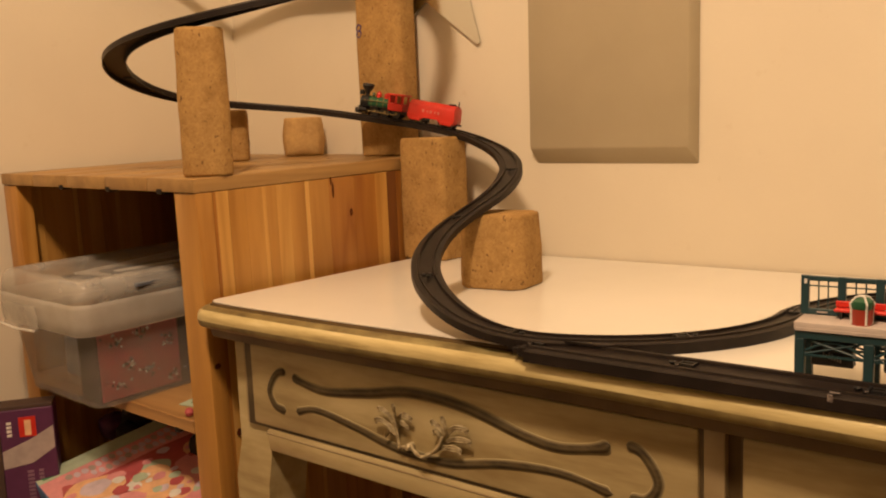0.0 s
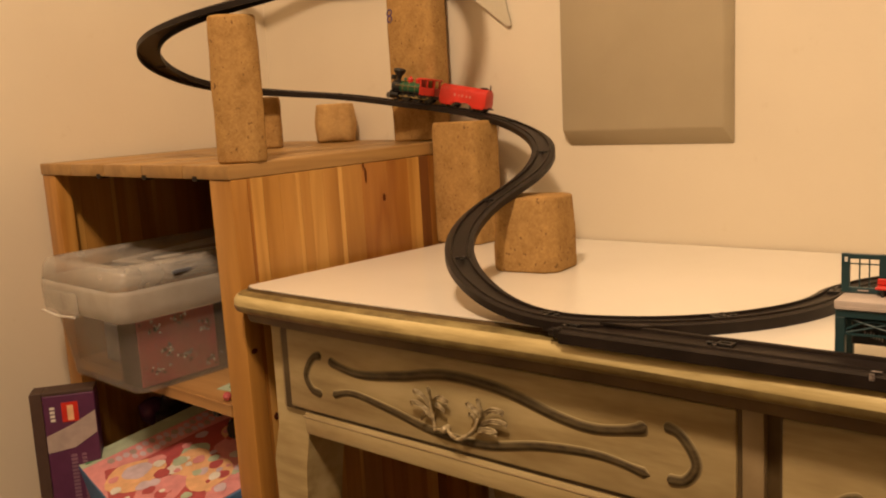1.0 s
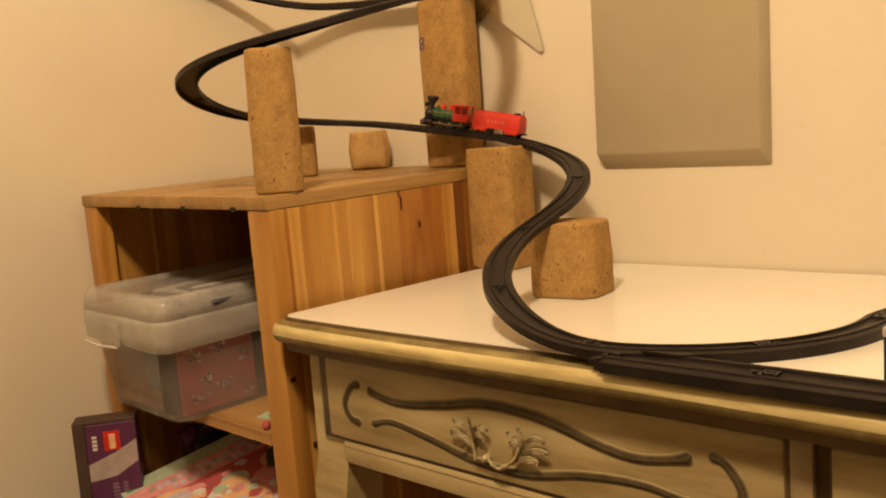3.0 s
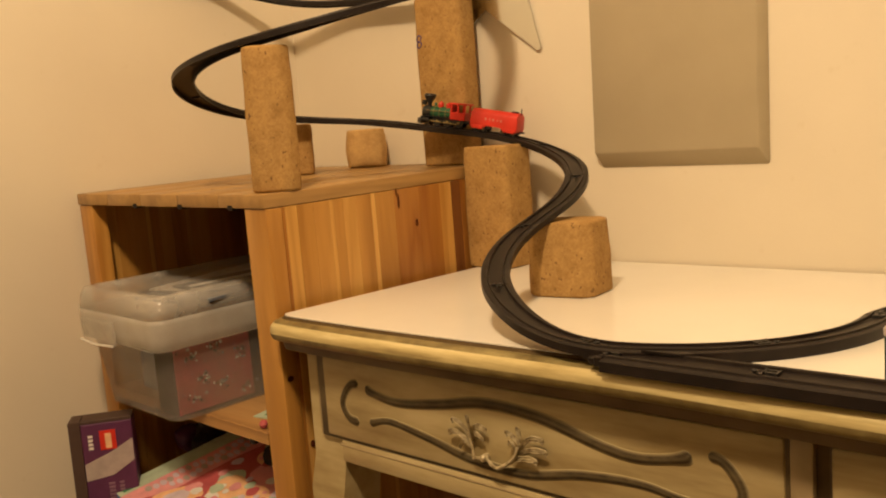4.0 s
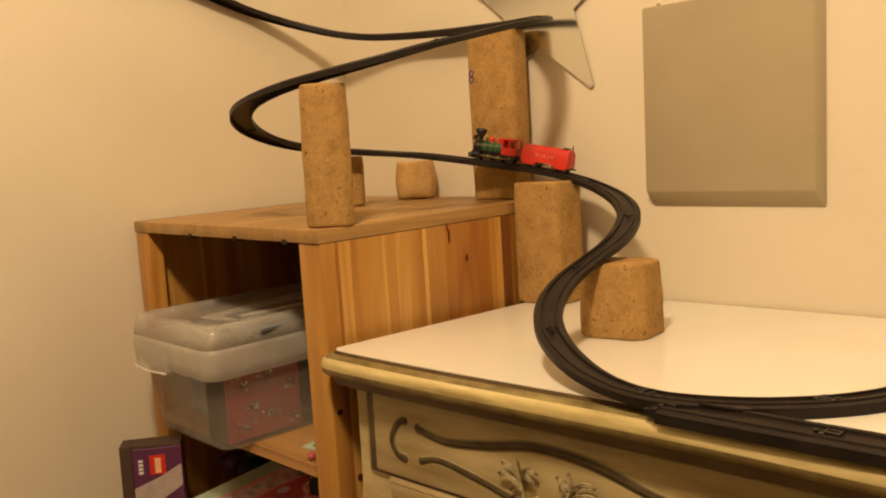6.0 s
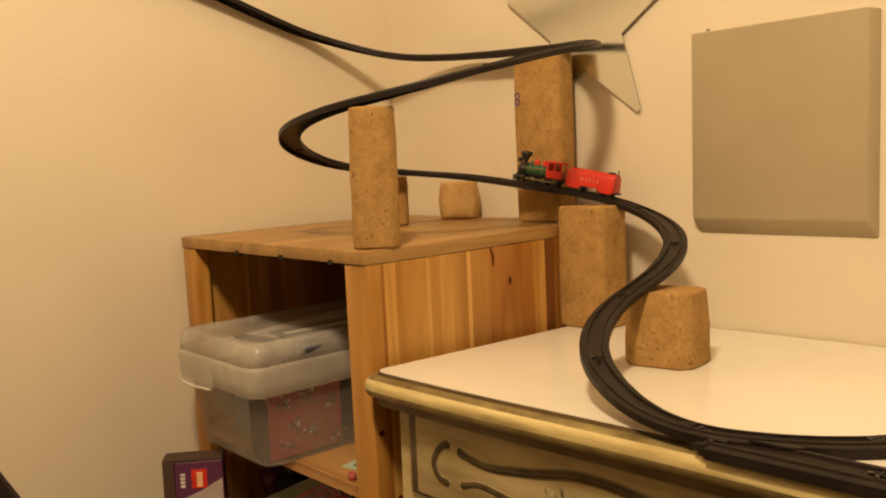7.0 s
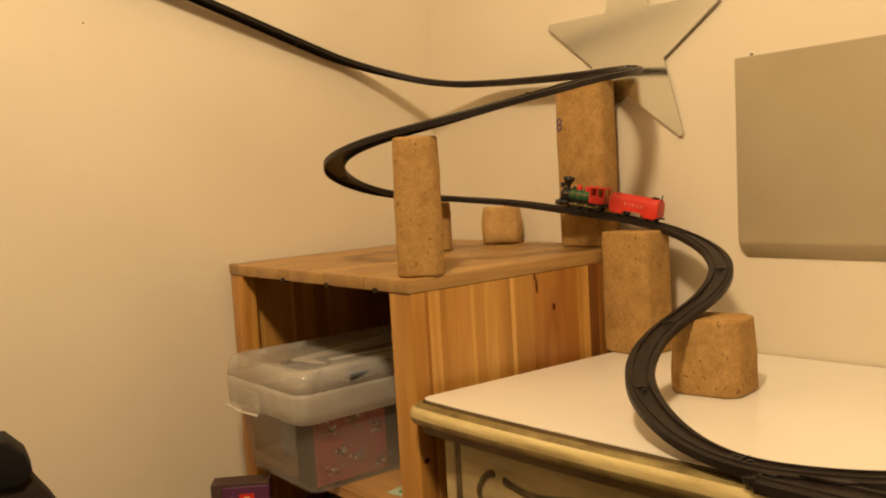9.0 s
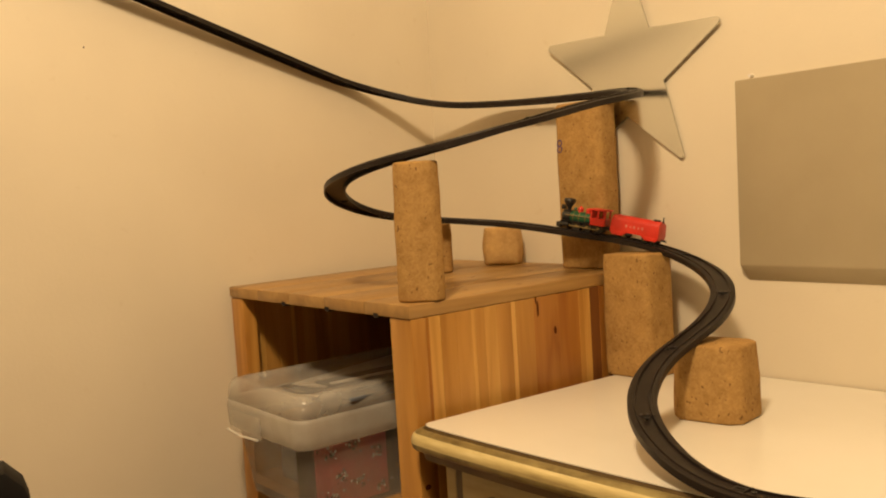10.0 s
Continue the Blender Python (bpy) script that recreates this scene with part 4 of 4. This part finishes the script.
# windowed back wall on the platform
WY0, WY1 = SD - 0.0034, SD - 0.0006
part("beam", block(-0.0017, SW, WY0, WY1, 0.0423, 0.0462, 0.0004, 1), M_TEAL, station)
part("beam", block(-0.0017, SW, WY0, WY1, 0.0650, 0.0682, 0.0004, 1), M_TEAL, station)
part("tie", block(0.0020, SW, WY0 + 0.0008, WY1 - 0.0008, 0.0612, 0.0620), M_TEAL, station)
for i in range(9):
    x = -0.0017 + i * 0.0228
    part("post", block(x, x + 0.0050, WY0 - 0.0003, WY1 + 0.0003, 0.0422, 0.0684, 0.0003, 1), M_TEAL, station)
    for k in (1, 2):
        part("bar", block(x + 0.0050 + k * 0.0059 - 0.0004, x + 0.0050 + k * 0.0059 + 0.0004, WY0 + 0.0009, WY1 - 0.0009, 0.0460, 0.0652), M_TEAL, station)
part("mark", block(0.0004, 0.0022, WY0 - 0.0008, WY0 - 0.0004, 0.0630, 0.0662), M_PAPER, station, "small white chip on the post")
part("mark", block(0.0085, 0.0150, WY0 - 0.0006, WY0 + 0.0001, 0.0438, 0.0447), M_LABEL_GREY, station)
part("bench", block(0.0205, 0.0700, 0.0170, 0.0245, 0.0468, 0.0488, 0.0006, 1), M_RED, station, "red bench")
part("bench_back", block(0.0205, 0.0700, 0.0240, 0.0252, 0.0490, 0.0530, 0.0004, 1), M_RED, station)
for x in (0.024, 0.066):
    part("bench_leg", block(x, x + 0.0015, 0.0178, 0.0240, 0.0420, 0.0470), M_BLACK, station)
drum = thing("gift_drum", pose(0.6345, 0.0200, DESK_Z + 0.0421) @ Matrix.Scale(0.82, 4), "red toy gift drum with green top and cream ribbon", "toy")
part("body", lathe([(0.0070, 0.0), (0.0076, 0.003), (0.0078, 0.013), (0.0001, 0.0135)], 22), M_DRUM, drum)
part("top", lathe([(0.0078, 0.0125), (0.0086, 0.015), (0.0080, 0.0185), (0.0045, 0.0210), (0.0001, 0.0216)], 22), M_GREEN, drum, "rounded green top")
for a in range(4):
    part("ribbon", tube([(0.0079 * math.cos(a * math.pi / 2 + 0.6), 0.0079 * math.sin(a * math.pi / 2 + 0.6), 0.001), (0.0082 * math.cos(a * math.pi / 2 + 0.6), 0.0082 * math.sin(a * math.pi / 2 + 0.6), 0.0125), (0.0090 * math.cos(a * math.pi / 2 + 0.6), 0.0090 * math.sin(a * math.pi / 2 + 0.6), 0.0165), (0.005 * math.cos(a * math.pi / 2 + 0.6), 0.005 * math.sin(a * math.pi / 2 + 0.6), 0.0215), (0, 0, 0.0225)], 0.0009, 6), M_PAPER, drum, "cream ribbon")

# ---------- on the walls ----------
canvas = thing("canvas_panel", pose(0.240, WALL_Y, 0.905, 0, 0.5, 0), "plain grey-brown stretched canvas panel hung on the wall", "canvas")
b = bmesh.new()
front = [b.verts.new((x, -0.0145, z)) for x, z in ((-0.1175, 0.0), (0.105, 0.0), (0.105, 0.238), (-0.1175, 0.238))]
rear = [b.verts.new((x, -0.0005, z)) for x, z in ((-0.113, -0.021), (0.114, -0.021), (0.114, 0.236), (-0.113, 0.236))]
b.faces.new(front), b.faces.new(rear[::-1])
for i in range(4):
    b.faces.new((front[i], front[(i + 1) % 4], rear[(i + 1) % 4], rear[i]))
bmesh.ops.bevel(b, geom=b.edges[:], offset=0.0022, segments=2, affect="EDGES", profile=0.5)
part("cloth", b, M_CANVAS, canvas, "grey-brown cloth wrapped over slanting edges")
part("nail", rod((-0.100, -0.007, 0.2425), (-0.100, 0.0, 0.2425), 0.0022, None, 8), M_WHITEP, canvas, "small white nail head")

star = thing("star_mirror", pose(-0.0515, WALL_Y - 0.006, 1.186, 91.0, 0, 0), "star shaped acrylic wall mirror", "mirror")


def star_outline(r, k=0.46, turn=0.0):
    pts = []
    for i in range(10):
        a = math.pi / 2 + i * math.pi / 5 + radians(turn)
        if i % 2:
            pts.append((r * k * math.cos(a), r * k * math.sin(a)))
        else:
            for e in (-60, -30, 0, 30, 60):
                q = a + radians(e)
                pts.append(((r - 0.005) * math.cos(a) + 0.005 * math.cos(q), (r - 0.005) * math.sin(a) + 0.005 * math.sin(q)))
    return pts


b = prism(star_outline(0.160, 0.415, -2.6), -0.0015, 0.0015, None, 0.0006, 1)
part("plate", b, M_MIRROR, star)

# ---------- in the cabinet: the plastic tub ----------
tub = thing("storage_tub", CAB @ pose(-0.262, 0.112, -0.2835, 0, 0, -1), "clear plastic storage tub with frosted lid and handles", "storage box")
TW, TD = 0.205, 0.335


def tub_shell():
    b = bmesh.new()
    rows = []
    for z, k in ((0.0, 0.90), (0.004, 0.905), (0.10, 0.985), (0.108, 1.0)):
        ring = []
        for cx, cy in ((1, 1), (-1, 1), (-1, -1), (1, -1)):
            for a in range(0, 91, 18):
                base = {(1, 1): 0, (-1, 1): 90, (-1, -1): 180, (1, -1): 270}[(cx, cy)]
                r = 0.022
                q = radians(base + a)
                ring.append(b.verts.new(((cx * (TW / 2 - r) + r * math.cos(q)) * k, (cy * (TD / 2 - r) + r * math.sin(q)) * k, z)))
        rows.append(ring)
    n = len(rows[0])
    for lo, hi in zip(rows, rows[1:]):
        for i in range(n):
            b.faces.new((lo[i], lo[(i + 1) % n], hi[(i + 1) % n], hi[i]))
    b.faces.new(rows[0][::-1])
    return b


def rounded(w, d, r, n=6):
    out = []
    for cx, cy, base in ((1, 1, 0), (-1, 1, 90), (-1, -1, 180), (1, -1, 270)):
        for a in range(n):
            q = radians(base + 90 * a / (n - 1))
            out.append((cx * (w / 2 - r) + r * math.cos(q), cy * (d / 2 - r) + r * math.sin(q)))
    return out


shell = part("tub", tub_shell(), M_TUB, tub, "clear tub")
shell.modifiers.new("wall", "SOLIDIFY").thickness = 0.0018


LID = ((0.096, 0.010, 0.020), (0.099, 0.015, 0.022), (0.112, 0.0165, 0.022), (0.124, 0.0170, 0.022), (0.130, 0.0168, 0.022), (0.136, 0.0155, 0.022), (0.154, 0.0090, 0.020), (0.162, 0.000, 0.018), (0.164, -0.012, 0.016), (0.164, -0.024, 0.014), (0.158, -0.030, 0.014), (0.158, -0.10, 0.010))


def lid_shell(rings, closed):
    b = bmesh.new()
    rows = [[b.verts.new((x, y, z)) for x, y in rounded(TW + g, TD + g, r)] for z, g, r in rings]
    n = len(rows[0])
    for lo, hi in zip(rows, rows[1:]):
        for i in range(n):
            b.faces.new((lo[i], lo[(i + 1) % n], hi[(i + 1) % n], hi[i]))
    if closed:
        b.faces.new(rows[-1])
    return b


lid = part("lid", lid_shell(LID[5:], True), M_LID, tub, "frosted see-through lid", smooth=50)
lid.modifiers.new("wall", "SOLIDIFY").thickness = 0.0014
rim = part("rim", lid_shell(LID[:6], False), M_RIM, lid, "milky rim of the lid", smooth=50)
rim.modifiers.new("wall", "SOLIDIFY").thickness = 0.0018
latch = part("latch", block(-0.080, 0.010, -TD / 2 - 0.013, -TD / 2 - 0.009, 0.094, 0.126, 0.0018, 2), M_LID, tub, "frosted handle latch")
part("latch_lip", tube([(-0.080, -TD / 2 - 0.016, 0.0965), (-0.035, -TD / 2 - 0.018, 0.0945), (0.010, -TD / 2 - 0.016, 0.0965)], 0.0017, 8), M_LIP, latch, "shiny pale lip of the latch")
part("latch", block(-0.045, 0.045, TD / 2 + 0.008, TD / 2 + 0.018, 0.086, 0.104, 0.004, 2), M_LID, tub)

inner = thing("pink_box", CAB @ pose(-0.232, 0.115, -0.2800, 0, 0, -1), "pink patterned carton inside the clear tub", "box")
part("carton", block(0.010, 0.058, -0.149, 0.135, 0.0, 0.092, 0.002, 1), M_DARK, inner, "dark carton edges")
part("pink_panel", block(0.0578, 0.0586, -0.1475, -0.036, 0.003, 0.089), M_PINK, inner, "pink printed panel")
random.seed(9)


def print_spot(y, z, size, mat, lift=0.0):
    n = 9
    out = [(size * random.uniform(0.5, 1.1) * math.cos(k * 2 * math.pi / n), size * random.uniform(0.5, 1.1) * math.sin(k * 2 * math.pi / n)) for k in range(n)]
    part("print_spot", prism(out, 0, 0.0003), mat, inner, "", pose(0.0588 + lift, y, z, 90, 0, 90), smooth=0)


for i in range(60):
    print_spot(random.uniform(-0.144, -0.04), random.uniform(0.006, 0.086), random.choice((0.0007, 0.0009, 0.0012)), random.choice((M_DARK, M_DARK, M_CARD_BLUE)))
# printed creatures: a pale body with a dark mane and grey shading
for y, z in ((-0.126, 0.074), (-0.108, 0.044), (-0.124, 0.024), (-0.080, 0.030), (-0.054, 0.062), (-0.088, 0.080), (-0.046, 0.016)):
    for k in range(16):
        mat = (M_PAPER, M_LABEL_GREY, M_DARK, M_DARK, M_CARD_BLUE, M_LABEL_GREY)[k % 6]
        print_spot(y + random.gauss(0, 0.0058), z + random.gauss(0, 0.0042), random.uniform(0.0012, 0.0030), mat, 0.0003 + 0.00004 * k)
dark = thing("dark_box", CAB @ pose(-0.325, 0.115, -0.2800, 0, 0, -1), "dark grey carton inside the clear tub", "box")
part("carton", block(-0.030, 0.028, -0.10, 0.13, 0.0, 0.055, 0.002, 1), M_CARD_BLUE, dark)

pile = thing("paper_stack", CAB @ pose(-0.255, 0.125, -0.1455, 0, 0, 4), "stack of papers and folders under the frosted tub lid", "papers")
z = 0.0
for x, w, d, mat, yaw, hh in ((0.0, 0.15, 0.24, M_CARD_BLUE, 3, 0.004), (-0.01, 0.13, 0.23, M_DARK, -2, 0.004), (0.02, 0.13, 0.25, M_CARD_BLUE, 5, 0.004), (-0.035, 0.062, 0.22, M_PAPER, 9, 0.002), (0.035, 0.09, 0.20, M_CARD_BLUE, -4, 0.003), (0.030, 0.012, 0.19, M_PAPER, -7, 0.001)):
    part("sheet", block(-w / 2, w / 2, -d / 2, d / 2, z, z + hh, 0.0004, 1), mat, pile, "", pose(x, 0, 0, 0, 0, yaw))
    z += hh + 0.0003

# small things on the shelf beside the tub
card = thing("picture_card", CAB @ pose(-0.085, 0.03, -0.2835, 0, 0, 12), "small green and white printed card on the shelf", "card")
part("sheet", block(-0.02, 0.025, 0.0, 0.05, 0, 0.0015), M_MINT, card)
part("sheet", block(-0.008, 0.014, 0.008, 0.026, 0.0016, 0.0024), M_LEAF, card)
bead = thing("pink_bead", CAB @ pose(-0.058, 0.008, -0.2835), "small pink plastic bead on the shelf edge", "bead")
part("ball", lathe([(0.0001, 0.0), (0.004, 0.0015), (0.0055, 0.0055), (0.004, 0.0095), (0.0001, 0.011)], 14), M_CRIMSON, bead)

# ---------- lower compartment ----------
carton = thing("purple_box", pose(-0.379, -0.052, 0.387, 0, 0, 56) @ pose(0, 0.032, 0), "purple toy carton with red and grey labels standing upright", "box")
part("carton", block(-0.0265, 0.040, -0.032, 0.004, 0.0, 0.2020, 0.0015, 1), M_PURPLE, carton)
part("side_band", block(-0.0420, -0.0267, -0.0318, 0.0042, 0.0, 0.2065, 0.0006, 1), M_BROWN_CARD, carton, "dark brown edge band")
part("top_band", block(-0.0265, 0.0398, -0.0318, 0.0042, 0.2022, 0.2065, 0.0006, 1), M_BROWN_CARD, carton, "dark brown upper edge")
part("red_mark", block(-0.003, 0.018, -0.0332, -0.0320, 0.164, 0.191), M_RED, carton, "red square mark")
part("yellow_bars", block(0.004, 0.012, -0.0336, -0.0330, 0.166, 0.187), M_PEACH, carton)
for i in range(4):
    part("bar", block(-0.018, -0.012, -0.0330, -0.0320, 0.166 + i * 0.0055, 0.1695 + i * 0.0055), M_WHITEP, carton)
part("grey_label", prism([(-0.0255, 0.122), (0.010, 0.127), (0.039, 0.145), (0.039, 0.176), (0.010, 0.160), (-0.0255, 0.146)], 0, 0.0006), M_LABEL_GREY, carton, "torn grey label", pose(0, -0.0322, 0, 90, 0, 0))
for i in range(2):
    for k in range(14):
        part("bar", block(0.002 + i * 0.014, 0.010 + i * 0.012, -0.0328, -0.0320, 0.046 + k * 0.0052, 0.0492 + k * 0.0052), M_VIOLET, carton)
part("grey_label", block(-0.029, 0.008, -0.0331, -0.0320, 0.036, 0.050), M_PURPLE, carton)

# toys coloured dark to fill the shaded gap beside the purple box
clutter = thing("toy_pile", CAB @ pose(-0.25, 0.17, -0.4915), "heap of toys, darkened for the shade at the back of the shelf", "toys")
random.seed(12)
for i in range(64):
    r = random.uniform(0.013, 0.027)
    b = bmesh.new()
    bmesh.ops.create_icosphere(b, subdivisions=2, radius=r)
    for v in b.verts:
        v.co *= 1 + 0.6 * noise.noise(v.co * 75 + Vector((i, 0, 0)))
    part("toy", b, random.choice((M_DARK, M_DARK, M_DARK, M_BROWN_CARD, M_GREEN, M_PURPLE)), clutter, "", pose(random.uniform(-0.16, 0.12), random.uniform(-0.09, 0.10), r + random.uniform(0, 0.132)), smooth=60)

game = thing("game_box", pose(-0.389, -0.0416, 0.4884, 12, 6, -10) @ Matrix.Scale(1.04, 4), "pink and mint illustrated toy carton lying on the lower shelf", "box")
GW, GD, GT = 0.245, 0.25, 0.079
part("carton", block(0, GW, 0, GD, -GT, -0.001, 0.0015, 1), M_BLUE, game, "blue carton sides")
part("lid_print", block(0.0008, GW - 0.0008, 0.0008, GD - 0.0008, -0.0012, 0.0, 0, 1), M_ROSE, game, "pink printed lid")
part("mint_band", block(0.0008, 0.030, 0.0008, GD - 0.0008, 0.0, 0.0004), M_MINT, game, "mint green border")
part("green_mark", block(0.006, 0.024, 0.008, 0.030, 0.0004, 0.0008), M_LEAF, game, "green square mark")
part("crimson_band", prism([(0.060, 0.02), (0.13, 0.0008), (0.16, 0.0008), (0.15, 0.24), (0.085, 0.24)], 0.0, 0.0003), M_CRIMSON, game, "crimson printed field")
part("title_band", prism([(0.032, 0.02), (0.054, 0.014), (0.076, 0.05), (0.074, 0.235), (0.034, 0.225)], 0.0, 0.00035), M_ROSE, game, "rose field behind the title")
random.seed(21)
for row, (u, v0, size, count) in enumerate(((0.037, 0.030, 0.0100, 18), (0.053, 0.058, 0.0095, 17))):
    for i in range(count):
        a = u + 0.003 * math.sin(i * 0.8) + random.uniform(-0.001, 0.001)
        c = v0 + i * (size - 0.0002)
        w = size * random.uniform(0.75, 1.0)
        out = [(a + 0.0075 + 0.0075 * math.cos(q), c + w / 2 + w / 2 * math.sin(q)) for q in [k * math.pi / 5 for k in range(10)]]
        part("bar", prism(out, 0.0004, 0.0006 + 0.00001 * i), M_LILAC if (i + row) % 3 else M_LABEL_GREY, game, smooth=0)


def blot(cx, cy, r, mat, z, name="print_shape"):
    out = [(cx + r * (1 + 0.12 * math.sin(3 * a + cx * 90)) * math.cos(a), cy + r * (1 + 0.12 * math.cos(2 * a + cy * 70)) * math.sin(a)) for a in [k * math.pi / 8 for k in range(16)]]
    part(name, prism(out, z, z + 0.00012), mat, game, smooth=0)


for cx, cy, r, mat in ((0.105, 0.045, 0.036, M_PEACH), (0.098, 0.050, 0.018, M_LILAC), (0.140, 0.105, 0.030, M_PEACH), (0.120, 0.120, 0.020, M_MINT), (0.165, 0.055, 0.030, M_ROSE), (0.185, 0.110, 0.032, M_PEACH), (0.178, 0.118, 0.018, M_MINT), (0.150, 0.165, 0.028, M_ROSE), (0.118, 0.180, 0.020, M_PEACH), (0.205, 0.060, 0.030, M_CRIMSON), (0.203, 0.150, 0.034, M_ROSE), (0.212, 0.146, 0.016, M_MINT), (0.17, 0.205, 0.03, M_PEACH)):
    blot(cx, cy, r, mat, 0.0004 + 0.0004 * random.random())
for i in range(80):
    blot(random.uniform(0.085, 0.23), random.uniform(0.012, 0.236), random.uniform(0.003, 0.011), random.choice((M_PAPER, M_CRIMSON, M_PEACH, M_MINT, M_CRIMSON, M_ROSE, M_LILAC)), 0.0009 + 0.000008 * i)

# an unidentified black shape beside the wall, held by an added post that stands on the floor
chair = thing("black_chair", pose(-0.158, -0.40, 0.0, 0, 0, 78), "unidentified black shape with brown-black strap near the wall", "chair")
K = 0.00058


def upright(points, y0_, y1_, bevel):
    """A plate cut to an outline in the upright plane."""
    b = bmesh.new()
    prism([(u * K, 0.782 - w * K) for u, w in points], y0_, y1_, b, bevel, 2)
    for v in b.verts:
        v.co = Vector((v.co.x, v.co.z, v.co.y))
    return b


part("arm_pad", upright([(-118, 10), (-28, 6), (5, 8), (33, 38), (41, 65), (24, 85), (-118, 85)], -0.02, 0.03, 0.002), M_MATT_BLACK, chair, "black rounded end")
part("strap", upright([(-68, 78), (36, 72), (66, 117), (122, 220), (60, 220), (14, 128), (-8, 102), (-68, 88)], -0.014, 0.02, 0.002), M_DARK, chair, "dark brown strap")
# unseen post and foot, added to carry the shape
part("post", block(-0.055, -0.035, -0.01, 0.01, 0.0, 0.75, 0.002, 1), M_BLACK, chair)
part("foot", block(-0.12, 0.02, -0.06, 0.06, 0.0, 0.012, 0.003, 1), M_BLACK, chair)
cloth = thing("white_cloth", pose(-0.158, -0.40, 0.0, 0, 0, 78), "white cloth hanging behind the black strap", "cloth")
part("fold", upright([(-80, 80), (-5, 92), (24, 122), (60, 200), (-80, 200)], 0.022, 0.026, 0.001), M_PAPER, cloth)

# nail hole in the wall
hole = tagged(part("nail_hole", lathe([(0.0001, 0.0), (0.0011, 0.0003), (0.0014, -0.001)], 10, None, (WALL_X + 0.0004, -0.1806, 1.2517), "X"), M_BROWN_CARD), "small dark nail hole in the wall", "hole")
nail = tagged(part("wall_nail", rod((WALL_X, 0.155, 1.244), (WALL_X + 0.014, 0.155, 1.2455), 0.0013, None, 8), M_BROWN_CARD), "thin dark nail holding the track at the wall", "nail")
